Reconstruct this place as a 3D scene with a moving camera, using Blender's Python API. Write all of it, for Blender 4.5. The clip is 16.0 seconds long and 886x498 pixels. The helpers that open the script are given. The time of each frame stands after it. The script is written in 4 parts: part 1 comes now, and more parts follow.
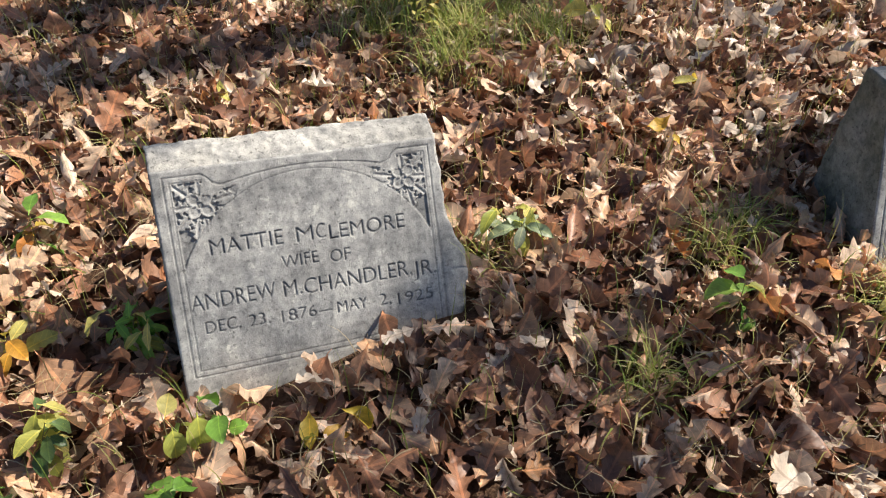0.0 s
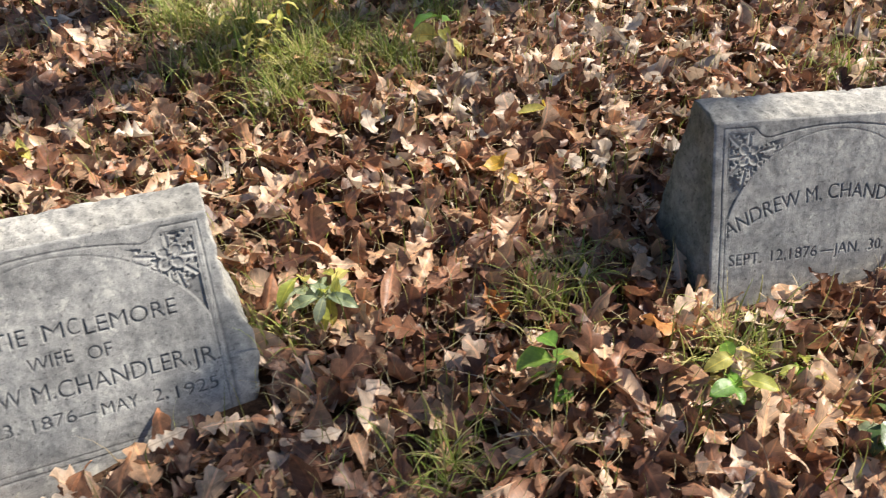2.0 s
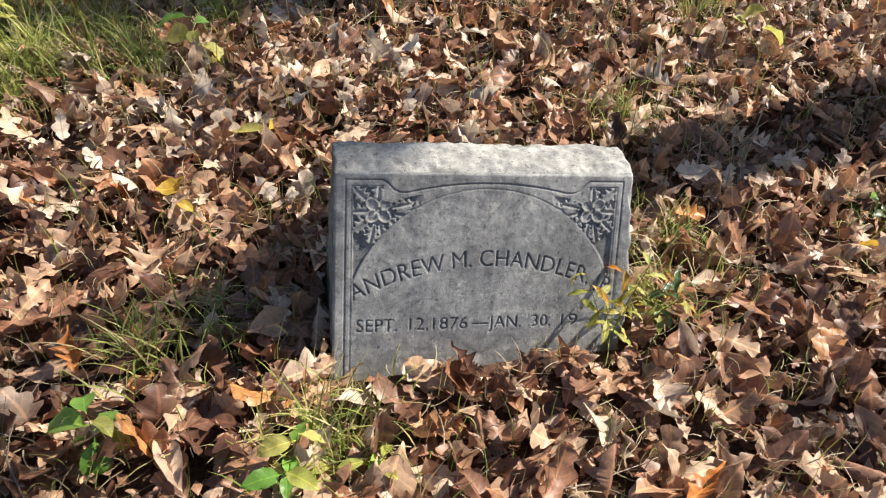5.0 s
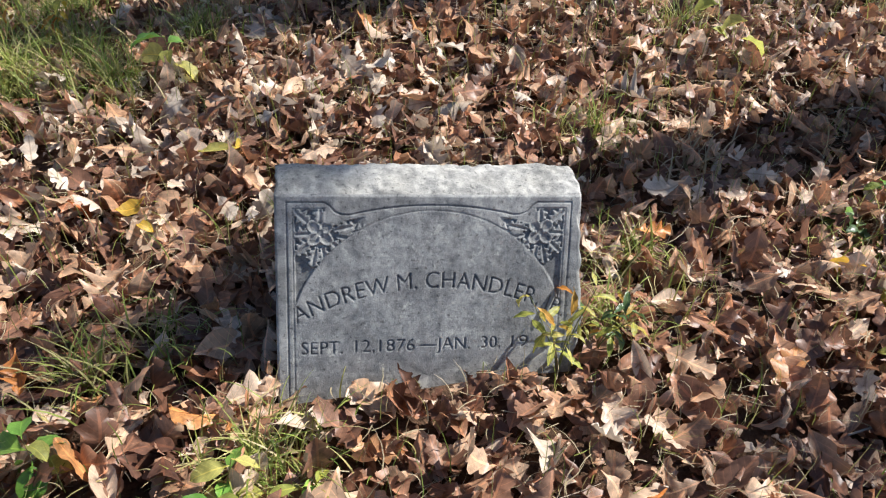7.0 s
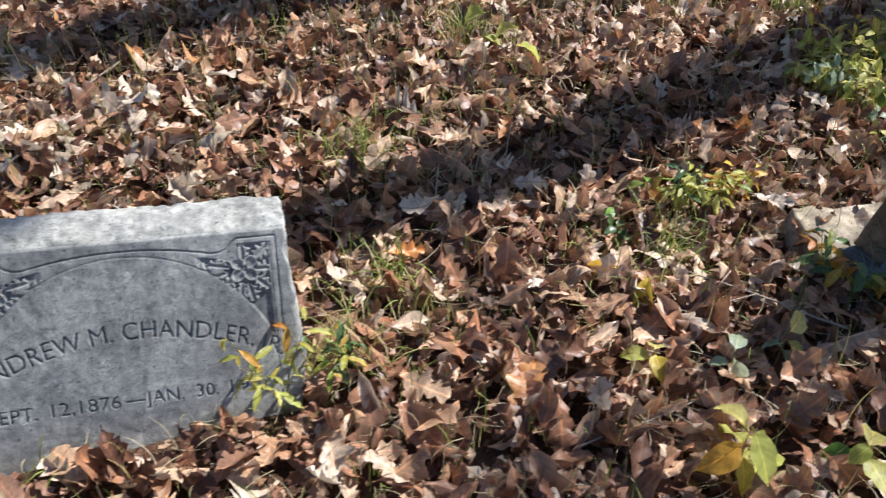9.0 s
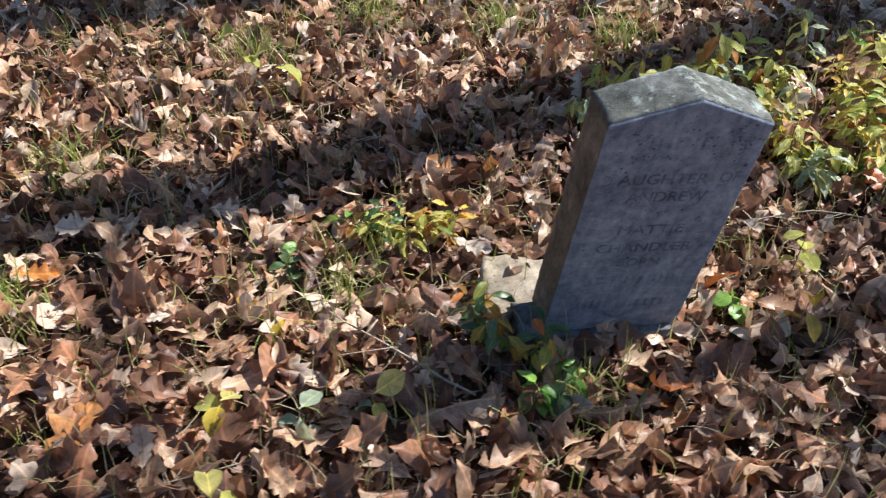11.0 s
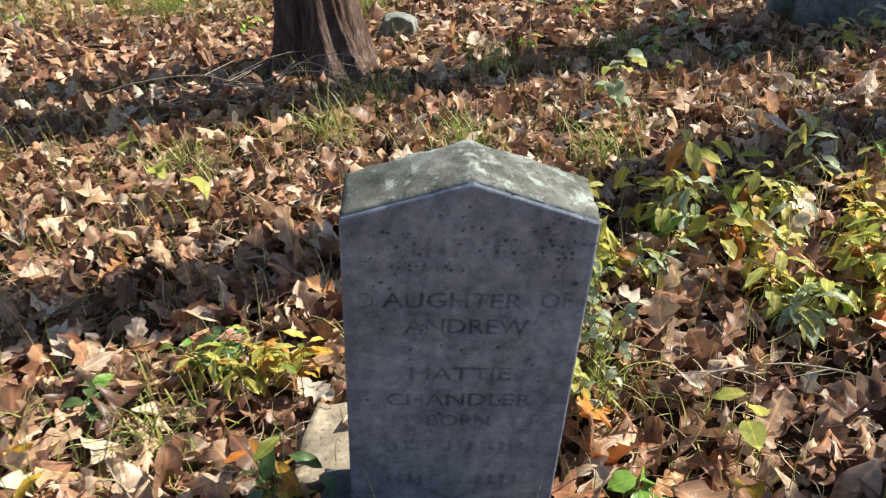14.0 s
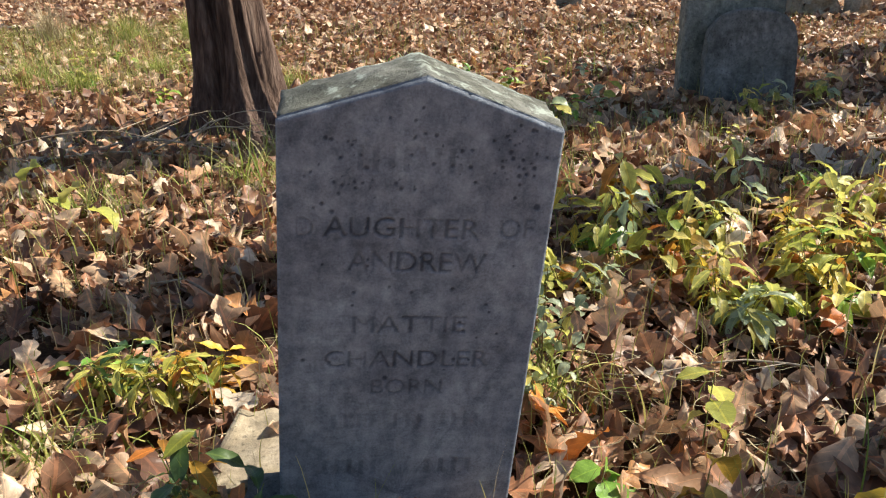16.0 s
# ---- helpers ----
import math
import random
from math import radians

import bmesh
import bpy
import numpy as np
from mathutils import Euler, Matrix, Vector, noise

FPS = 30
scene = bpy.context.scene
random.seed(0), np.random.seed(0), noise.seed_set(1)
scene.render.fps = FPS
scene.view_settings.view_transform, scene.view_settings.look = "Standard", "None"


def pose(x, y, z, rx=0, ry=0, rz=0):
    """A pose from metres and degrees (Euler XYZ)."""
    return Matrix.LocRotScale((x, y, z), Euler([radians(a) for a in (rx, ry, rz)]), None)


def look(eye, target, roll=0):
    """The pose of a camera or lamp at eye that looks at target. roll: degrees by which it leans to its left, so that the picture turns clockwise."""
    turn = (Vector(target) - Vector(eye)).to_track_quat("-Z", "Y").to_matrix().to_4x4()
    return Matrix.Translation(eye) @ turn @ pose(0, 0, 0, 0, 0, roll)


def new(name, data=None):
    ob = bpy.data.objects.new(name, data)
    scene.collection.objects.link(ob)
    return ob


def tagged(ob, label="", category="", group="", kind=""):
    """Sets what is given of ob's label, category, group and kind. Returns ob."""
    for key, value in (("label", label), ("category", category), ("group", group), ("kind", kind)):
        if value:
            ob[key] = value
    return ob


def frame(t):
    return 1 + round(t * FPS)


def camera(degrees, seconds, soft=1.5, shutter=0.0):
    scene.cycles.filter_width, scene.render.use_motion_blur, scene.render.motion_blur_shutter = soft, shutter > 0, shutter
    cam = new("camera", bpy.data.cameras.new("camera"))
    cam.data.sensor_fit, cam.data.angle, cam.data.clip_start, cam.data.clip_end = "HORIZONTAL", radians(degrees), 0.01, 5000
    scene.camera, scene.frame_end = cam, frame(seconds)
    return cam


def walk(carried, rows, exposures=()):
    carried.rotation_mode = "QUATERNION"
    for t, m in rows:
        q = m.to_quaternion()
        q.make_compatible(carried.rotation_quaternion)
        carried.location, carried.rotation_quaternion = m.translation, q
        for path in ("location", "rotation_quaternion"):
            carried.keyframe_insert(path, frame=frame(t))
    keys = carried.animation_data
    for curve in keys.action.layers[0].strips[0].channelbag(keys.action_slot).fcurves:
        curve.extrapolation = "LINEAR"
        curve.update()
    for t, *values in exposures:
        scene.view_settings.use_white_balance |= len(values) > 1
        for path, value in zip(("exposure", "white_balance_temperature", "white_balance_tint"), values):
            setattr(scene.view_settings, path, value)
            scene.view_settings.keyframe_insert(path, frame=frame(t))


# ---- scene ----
cam = camera(58.9, 16.0, soft=1.15, shutter=0.25)
PATH = [
    (0, (-2.085, -1.609, 1.61), (-1.786, -0.155, 0.269), 0.7),
    (0.5, (-2.048, -1.587, 1.618), (-1.763, -0.123, 0.286), -0.3),
    (1, (-1.938, -1.575, 1.624), (-1.655, -0.108, 0.295), -1.2),
    (1.5, (-1.764, -1.513, 1.611), (-1.426, -0.067, 0.272), -0.9),
    (2, (-1.567, -1.421, 1.625), (-1.192, 0.0, 0.27), -0.5),
    (2.5, (-1.375, -1.396, 1.639), (-0.985, 0.003, 0.264), -0.2),
    (3, (-1.142, -1.422, 1.645), (-0.756, -0.031, 0.261), 0.6),
    (3.5, (-0.89, -1.483, 1.63), (-0.502, -0.094, 0.244), 1.9),
    (4, (-0.736, -1.47, 1.612), (-0.358, -0.078, 0.226), 2.9),
    (4.5, (-0.582, -1.409, 1.612), (-0.226, -0.007, 0.23), 3.4),
    (4.7, (-0.541, -1.382, 1.594), (-0.185, 0.025, 0.218), 4.0),
    (6.8, (-0.271, -1.374, 1.626), (-0.012, 0.059, 0.255), 2.1),
    (7, (-0.274, -1.378, 1.625), (0.0, 0.057, 0.26), 2.0),
    (7.5, (-0.229, -1.404, 1.625), (0.068, 0.037, 0.27), 1.3),
    (8, (-0.091, -1.439, 1.627), (0.246, 0.003, 0.283), 1.0),
    (8.5, (0.054, -1.459, 1.626), (0.447, -0.023, 0.29), 0.7),
    (9, (0.295, -1.404, 1.607), (0.739, 0.015, 0.27), 1.1),
    (9.5, (0.619, -1.42, 1.616), (1.053, 0.006, 0.283), 0.4),
    (10, (0.842, -1.47, 1.569), (1.257, -0.026, 0.249), 0.4),
    (10.2, (0.99, -1.542, 1.539), (1.38, -0.077, 0.235), 0.4),
    (12.3, (2.062, -1.528, 1.478), (2.201, 0.035, 0.239), 0.5),
    (12.5, (2.113, -1.529, 1.474), (2.223, 0.054, 0.256), 0.3),
    (13, (2.191, -1.496, 1.45), (2.219, 0.129, 0.286), -0.3),
    (13.5, (2.256, -1.356, 1.362), (2.195, 0.328, 0.283), -3.2),
    (14, (2.262, -1.231, 1.159), (2.277, 0.522, 0.197), -3.2),
    (14.5, (2.253, -1.179, 0.985), (2.363, 0.607, 0.092), -1.9),
    (15, (2.251, -1.177, 0.873), (2.435, 0.641, 0.061), -0.8),
    (15.5, (2.222, -1.214, 0.867), (2.45, 0.632, 0.13), -0.6),
    (16, (2.201, -1.229, 0.854), (2.448, 0.629, 0.156), -0.9),
]
walk(cam, [(t, look(eye, target, roll)) for t, eye, target, roll in PATH],
     [(0, 0.95, 6150, 12.5), (4.7, 0.94, 6050, 12), (7.0, 0.86, 5600, 11.5), (10.2, 0.88, 5450, 11.5), (12.5, 0.98, 5600, 8.5), (16.0, 1.04, 6250, 6.8)])

# ---- light ----
SUN_AZ, SUN_EL = 14.0, 44.0          # degrees from +x towards +y, and above the ground
SX = math.cos(radians(SUN_AZ)) * math.cos(radians(SUN_EL))
SY = math.sin(radians(SUN_AZ)) * math.cos(radians(SUN_EL))
SZ = math.sin(radians(SUN_EL))
world = bpy.data.worlds.new("sky")
world.use_nodes = True
scene.world = world
wn = world.node_tree.nodes
sky = wn.new("ShaderNodeTexSky")
sky.sky_type = "NISHITA"
sky.sun_disc = False
sky.sun_elevation = radians(SUN_EL)
sky.sun_rotation = radians(90 - SUN_AZ)
world.node_tree.links.new(sky.outputs[0], wn["Background"].inputs[0])
wn["Background"].inputs[1].default_value = 0.056
sun = new("sun", bpy.data.lights.new("sun", "SUN"))
sun.data.energy = 4.8
sun.data.angle = radians(0.53)
sun.data.color = (1.0, 0.90, 0.74)
sun.matrix_world = look((SX * 30, SY * 30, SZ * 30), (0, 0, 0))

# ---- materials ----
def material(name, rough=0.8, spec=0.3):
    m = bpy.data.materials.new(name)
    m.use_nodes = True
    b = m.node_tree.nodes["Principled BSDF"]
    b.inputs["Roughness"].default_value = rough
    b.inputs["Specular IOR Level"].default_value = spec
    return m, m.node_tree.nodes, m.node_tree.links, b


def ramp(nodes, stops, mode="LINEAR"):
    r = nodes.new("ShaderNodeValToRGB")
    r.color_ramp.interpolation = mode
    els = r.color_ramp.elements
    while len(els) < len(stops):
        els.new(0.5)
    for e, (p, c) in zip(els, stops):
        e.position, e.color = p, (*c, 1)
    return r


def noise_tex(nodes, links, scale, detail=4, rough=0.55, coords=None):
    n = nodes.new("ShaderNodeTexNoise")
    n.inputs["Scale"].default_value = scale
    n.inputs["Detail"].default_value = detail
    n.inputs["Roughness"].default_value = rough
    if coords is not None:
        links.new(coords, n.inputs["Vector"])
    return n


def calc(nodes, links, op, a, b=0.5):
    n = nodes.new("ShaderNodeMath")
    n.operation = op
    for k, v in enumerate((a, b)):
        if isinstance(v, (int, float)):
            n.inputs[k].default_value = v
        else:
            links.new(v, n.inputs[k])
    return n.outputs[0]


def mixed(nodes, links, mode, fac, a, b):
    n = nodes.new("ShaderNodeMix")
    n.data_type, n.blend_type = "RGBA", mode
    if isinstance(fac, (int, float)):
        n.inputs[0].default_value = fac
    else:
        links.new(fac, n.inputs[0])
    for k, v in ((6, a), (7, b)):
        if isinstance(v, tuple):
            n.inputs[k].default_value = (*v, 1)
        else:
            links.new(v, n.inputs[k])
    return n.outputs[2]


def bumped(nodes, links, b, height, strength, distance):
    n = nodes.new("ShaderNodeBump")
    n.inputs["Strength"].default_value = strength
    n.inputs["Distance"].default_value = distance
    links.new(height, n.inputs["Height"])
    links.new(n.outputs[0], b.inputs["Normal"])


def leaf_material(name, stops, rough=0.5, spec=0.4, through_light=0.25, vein=(1.25, 1.2, 1.1), spots=0.5):
    """A leaf: its colour by chance from the stops, veins along its own u and v, blotches, and some light through it."""
    m, nodes, links, b = material(name, rough, spec)
    geo, info = nodes.new("ShaderNodeNewGeometry"), nodes.new("ShaderNodeObjectInfo")
    chance = calc(nodes, links, "FRACT", calc(nodes, links, "ADD", geo.outputs["Random Per Island"], info.outputs["Random"]))
    base = ramp(nodes, stops)
    links.new(chance, base.inputs[0])
    pos = nodes.new("ShaderNodeTexCoord")
    blot = noise_tex(nodes, links, 38, 5, 0.6, geo.outputs["Position"])
    tone = ramp(nodes, [(0.3, (0.45, 0.42, 0.40)), (0.5, (1, 1, 1)), (0.72, (1.3, 1.25, 1.2))])
    links.new(blot.outputs[0], tone.inputs[0])
    col = mixed(nodes, links, "MULTIPLY", spots, base.outputs[0], tone.outputs[0])
    uv = nodes.new("ShaderNodeSeparateXYZ")
    links.new(pos.outputs["UV"], uv.inputs[0])
    side = calc(nodes, links, "ABSOLUTE", calc(nodes, links, "SUBTRACT", uv.outputs[1], 0.5))
    rib = calc(nodes, links, "LESS_THAN", side, 0.018)
    run = calc(nodes, links, "SUBTRACT", calc(nodes, links, "MULTIPLY", uv.outputs[0], 8.0), calc(nodes, links, "MULTIPLY", side, 7.0))
    veins = calc(nodes, links, "LESS_THAN", calc(nodes, links, "FRACT", run), 0.09)
    line = calc(nodes, links, "MAXIMUM", rib, calc(nodes, links, "MULTIPLY", veins, 0.6))
    veined = mixed(nodes, links, "MULTIPLY", 1.0, col, tuple(v ** 1.8 for v in vein))
    col = mixed(nodes, links, "MIX", line, col, veined)
    links.new(col, b.inputs["Base Color"])
    bumped(nodes, links, b, calc(nodes, links, "ADD", blot.outputs[0], calc(nodes, links, "MULTIPLY", line, 0.4)), 0.5, 0.004)
    glow = nodes.new("ShaderNodeBsdfTranslucent")
    links.new(col, glow.inputs[0])
    mix = nodes.new("ShaderNodeMixShader")
    mix.inputs[0].default_value = through_light
    links.new(b.outputs[0], mix.inputs[1])
    links.new(glow.outputs[0], mix.inputs[2])
    links.new(mix.outputs[0], nodes["Material Output"].inputs[0])
    return m


DRY = leaf_material("dry_oak_leaf", [(0.0, (0.095, 0.045, 0.028)), (0.16, (0.19, 0.095, 0.058)), (0.36, (0.31, 0.178, 0.115)), (0.50, (0.345, 0.165, 0.088)),
                                     (0.62, (0.44, 0.265, 0.155)), (0.80, (0.54, 0.375, 0.245)), (0.95, (0.64, 0.51, 0.39)), (1.0, (0.50, 0.23, 0.075))], 0.42, 0.42, 0.22, (1.3, 1.22, 1.15), 0.8)
GREEN = leaf_material("green_leaf", [(0.0, (0.13, 0.28, 0.04)), (0.5, (0.20, 0.38, 0.06)), (1.0, (0.30, 0.46, 0.08))], 0.4, 0.45, 0.35)
LIME = leaf_material("lime_leaf", [(0.0, (0.40, 0.45, 0.09)), (0.5, (0.56, 0.55, 0.14)), (1.0, (0.68, 0.60, 0.20))], 0.45, 0.4, 0.5)
YELLOW = leaf_material("yellow_leaf", [(0.0, (0.55, 0.42, 0.05)), (0.6, (0.62, 0.45, 0.06)), (1.0, (0.55, 0.28, 0.04))], 0.45, 0.4, 0.4)
AUTUMN = leaf_material("turning_leaf", [(0.0, (0.17, 0.24, 0.04)), (0.4, (0.36, 0.33, 0.06)), (0.7, (0.50, 0.30, 0.05)), (1.0, (0.45, 0.14, 0.03))], 0.45, 0.4, 0.35)
PALE = leaf_material("pale_green_leaf", [(0.0, (0.30, 0.38, 0.22)), (1.0, (0.48, 0.54, 0.38))], 0.4, 0.5, 0.42)
DEEP = leaf_material("dark_green_leaf", [(0.0, (0.05, 0.10, 0.03)), (1.0, (0.12, 0.18, 0.06))], 0.35, 0.5, 0.25)
GRASS = leaf_material("grass", [(0.0, (0.16, 0.24, 0.04)), (0.5, (0.34, 0.38, 0.08)), (0.8, (0.52, 0.46, 0.17)), (1.0, (0.60, 0.50, 0.28))], 0.5, 0.4, 0.3, (1.1, 1.1, 1.0), 0.3)
STRAW = leaf_material("dry_grass", [(0.0, (0.30, 0.24, 0.13)), (1.0, (0.55, 0.46, 0.30))], 0.5, 0.4, 0.2, (1.1, 1.1, 1.0), 0.3)


def soil_material():
    m, nodes, links, b = material("forest_soil", 0.95, 0.15)
    geo = nodes.new("ShaderNodeNewGeometry")
    fine = noise_tex(nodes, links, 60, 8, 0.7, geo.outputs["Position"])
    broad = noise_tex(nodes, links, 3.5, 4, 0.6, geo.outputs["Position"])
    c1 = ramp(nodes, [(0.3, (0.045, 0.028, 0.019)), (0.5, (0.15, 0.095, 0.062)), (0.65, (0.24, 0.15, 0.095)), (0.8, (0.36, 0.25, 0.16))])
    links.new(fine.outputs[0], c1.inputs[0])
    c2 = ramp(nodes, [(0.35, (0.6, 0.55, 0.5)), (0.65, (1.2, 1.15, 1.1))])
    links.new(broad.outputs[0], c2.inputs[0])
    links.new(mixed(nodes, links, "MULTIPLY", 1.0, c1.outputs[0], c2.outputs[0]), b.inputs["Base Color"])
    bumped(nodes, links, b, fine.outputs[0], 1.0, 0.03)
    return m


def stone_material(name, light, dark, stain, lichen, lichen_at=0.62, grain=1.0, pitting=0.8):
    """Weathered stone: grain, broad staining, lichen patches; painted shade and dirt darken what is cut into the face.
    """
    m, nodes, links, b = material(name, 0.85, 0.25)
    co = nodes.new("ShaderNodeTexCoord")
    fine = noise_tex(nodes, links, 260, 6, 0.7, co.outputs["Object"])
    mid = noise_tex(nodes, links, 34, 6, 0.65, co.outputs["Object"])
    broad = noise_tex(nodes, links, 6, 4, 0.6, co.outputs["Object"])
    c = ramp(nodes, [(0.36, dark), (0.63, light)])
    links.new(calc(nodes, links, "ADD", calc(nodes, links, "MULTIPLY", mid.outputs[0], 0.6), calc(nodes, links, "MULTIPLY", fine.outputs[0], 0.4)), c.inputs[0])
    s = ramp(nodes, [(0.38, stain), (0.62, (1.1, 1.1, 1.1))])
    links.new(broad.outputs[0], s.inputs[0])
    col = mixed(nodes, links, "MULTIPLY", 1.0, c.outputs[0], s.outputs[0])
    # dark blotches of algae and runs left by rain
    blot = ramp(nodes, [(0.40, (0.60, 0.61, 0.62)), (0.50, (1.0, 1.0, 1.0)), (0.64, (1.18, 1.17, 1.14))])
    links.new(noise_tex(nodes, links, 30, 7, 0.75, co.outputs["Object"]).outputs[0], blot.inputs[0])
    col = mixed(nodes, links, "MULTIPLY", 0.62, col, blot.outputs[0])
    stretch = nodes.new("ShaderNodeMapping")
    stretch.inputs["Scale"].default_value = (1, 1, 0.14)
    links.new(co.outputs["Object"], stretch.inputs["Vector"])
    runs = ramp(nodes, [(0.40, (0.72, 0.73, 0.75)), (0.58, (1.1, 1.1, 1.09))])
    links.new(noise_tex(nodes, links, 26, 4, 0.6, stretch.outputs["Vector"]).outputs[0], runs.inputs[0])
    col = mixed(nodes, links, "MULTIPLY", 0.45, col, runs.outputs[0])
    pits = ramp(nodes, [(0.30, (0.35, 0.35, 0.36)), (0.40, (1, 1, 1))])
    links.new(noise_tex(nodes, links, 95, 3, 0.5, co.outputs["Object"]).outputs[0], pits.inputs[0])
    col = mixed(nodes, links, "MULTIPLY", pitting, col, pits.outputs[0])
    patch = ramp(nodes, [(lichen_at, (0, 0, 0)), (lichen_at + 0.06, (1, 1, 1))])
    links.new(calc(nodes, links, "ADD", calc(nodes, links, "MULTIPLY", noise_tex(nodes, links, 22, 6, 0.75, co.outputs["Object"]).outputs[0], 0.7), calc(nodes, links, "MULTIPLY", broad.outputs[0], 0.3)), patch.inputs[0])
    col = mixed(nodes, links, "MIX", calc(nodes, links, "MULTIPLY", patch.outputs[0], 0.7), col, lichen)
    # shade of the carved cuts is put into the colour, with dirty pits and scars
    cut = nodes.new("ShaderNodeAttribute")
    cut.attribute_name = "shade_and_grime"
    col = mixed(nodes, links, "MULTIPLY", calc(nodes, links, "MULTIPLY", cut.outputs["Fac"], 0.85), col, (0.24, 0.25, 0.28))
    links.new(col, b.inputs["Base Color"])
    bumped(nodes, links, b, calc(nodes, links, "ADD", mid.outputs[0], fine.outputs[0]), 0.45 * grain, 0.003)
    return m


MARBLE = stone_material("weathered_grey_marble", (0.50, 0.49, 0.455), (0.25, 0.25, 0.242), (0.67, 0.675, 0.685), (0.64, 0.63, 0.56), 0.55)
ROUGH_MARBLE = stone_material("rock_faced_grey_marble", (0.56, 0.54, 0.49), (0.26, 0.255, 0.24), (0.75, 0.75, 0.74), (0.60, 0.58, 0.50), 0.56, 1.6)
SLATE = stone_material("dark_blue_grey_stone", (0.375, 0.413, 0.472), (0.165, 0.187, 0.226), (0.68, 0.68, 0.71), (0.38, 0.39, 0.40), 0.66, 1.0, 0.25)
SLATE_TOP = stone_material("lichened_blue_grey_stone", (0.27, 0.27, 0.25), (0.10, 0.10, 0.09), (0.6, 0.6, 0.54), (0.41, 0.46, 0.41), 0.51, 1.6)
SIDE = stone_material("darker_olive_marble", (0.34, 0.335, 0.29), (0.15, 0.15, 0.125), (0.62, 0.63, 0.56), (0.40, 0.40, 0.33), 0.60, 1.4)
BROWN_SIDE = stone_material("brown_stone", (0.26, 0.20, 0.14), (0.11, 0.085, 0.06), (0.6, 0.58, 0.55), (0.33, 0.29, 0.22), 0.62, 1.2)
GREY = stone_material("dark_grey_stone", (0.27, 0.275, 0.275), (0.12, 0.125, 0.125), (0.6, 0.61, 0.58), (0.32, 0.33, 0.29), 0.62)
OLD = stone_material("old_mossy_stone", (0.36, 0.36, 0.33), (0.17, 0.175, 0.16), (0.6, 0.62, 0.55), (0.42, 0.43, 0.34), 0.55, 1.4)
SAND = stone_material("pale_sandstone", (0.56, 0.47, 0.36), (0.33, 0.27, 0.20), (0.75, 0.73, 0.66), (0.44, 0.43, 0.33), 0.60, 1.5)


def bark_material():
    m, nodes, links, b = material("cedar_bark", 0.9, 0.2)
    co = nodes.new("ShaderNodeTexCoord")
    mp = nodes.new("ShaderNodeMapping")
    mp.inputs["Scale"].default_value = (1, 1, 0.12)
    links.new(co.outputs["Object"], mp.inputs[0])
    strip = noise_tex(nodes, links, 34, 7, 0.65, mp.outputs[0])
    broad = noise_tex(nodes, links, 4, 3, 0.5, co.outputs["Object"])
    c = ramp(nodes, [(0.3, (0.035, 0.022, 0.018)), (0.5, (0.13, 0.085, 0.07)), (0.7, (0.26, 0.19, 0.16))])
    links.new(strip.outputs[0], c.inputs[0])
    g = ramp(nodes, [(0.4, (0.75, 0.72, 0.68)), (0.65, (1.15, 1.12, 1.08))])
    links.new(broad.outputs[0], g.inputs[0])
    links.new(mixed(nodes, links, "MULTIPLY", 1.0, c.outputs[0], g.outputs[0]), b.inputs["Base Color"])
    bumped(nodes, links, b, strip.outputs[0], 1.0, 0.03)
    return m


BARK = bark_material()
SOIL = soil_material()
PALEDRY = leaf_material("bleached_leaf", [(0.0, (0.60, 0.47, 0.34)), (1.0, (0.72, 0.61, 0.48))], 0.4, 0.5, 0.2, (0.85, 0.82, 0.8), 0.5)
RUST = leaf_material("rust_leaf", [(0.0, (0.42, 0.12, 0.03)), (1.0, (0.58, 0.23, 0.05))], 0.4, 0.5, 0.25, (1.2, 1.2, 1.1), 0.7)
TWIG = leaf_material("dead_twig", [(0.0, (0.26, 0.20, 0.15)), (1.0, (0.52, 0.44, 0.34))], 0.8, 0.2, 0.0, (1, 1, 1), 0.7)
STEM = leaf_material("green_stem", [(0.0, (0.16, 0.20, 0.06)), (1.0, (0.30, 0.20, 0.10))], 0.6, 0.3, 0.0, (1, 1, 1), 0.3)

# ---- helpers of this place ----
rng = np.random.default_rng(7)


def mesh_of(name, verts, faces, uv=None, smooth=True, shade_and_grime=None):
    """A mesh from arrays: verts (n, 3), faces (m, 3 or 4), uv by vertex."""
    verts, faces = np.asarray(verts, np.float32), np.asarray(faces, np.int32)
    me = bpy.data.meshes.new(name)
    k = faces.shape[1]
    me.vertices.add(len(verts))
    me.vertices.foreach_set("co", verts.ravel())
    me.loops.add(faces.size)
    me.loops.foreach_set("vertex_index", faces.ravel())
    me.polygons.add(len(faces))
    me.polygons.foreach_set("loop_start", np.arange(0, faces.size, k, dtype=np.int32))
    me.polygons.foreach_set("use_smooth", np.full(len(faces), smooth))
    if uv is not None:
        me.uv_layers.new(name="uv").data.foreach_set("uv", np.asarray(uv, np.float32)[faces.ravel()].ravel())
    if shade_and_grime is not None:
        me.attributes.new("shade_and_grime", "FLOAT", "POINT").data.foreach_set("value", np.asarray(shade_and_grime, np.float32))
    me.update(calc_edges=True)
    return me


def thing(name, me, mat, label="", category="", group="", kind="", at=None):
    ob = new(name, me)
    if me is not None and mat is not None and not me.materials:
        me.materials.append(mat)
    if at is not None:
        ob.matrix_world = at
    return tagged(ob, label, category, group, kind)


def part(name, me, mat, parent, label="", at=None):
    ob = new(name, me)
    if not me.materials:
        me.materials.append(mat)
    ob.parent = parent
    if at is not None:
        ob.matrix_basis = at
    return tagged(ob, label)


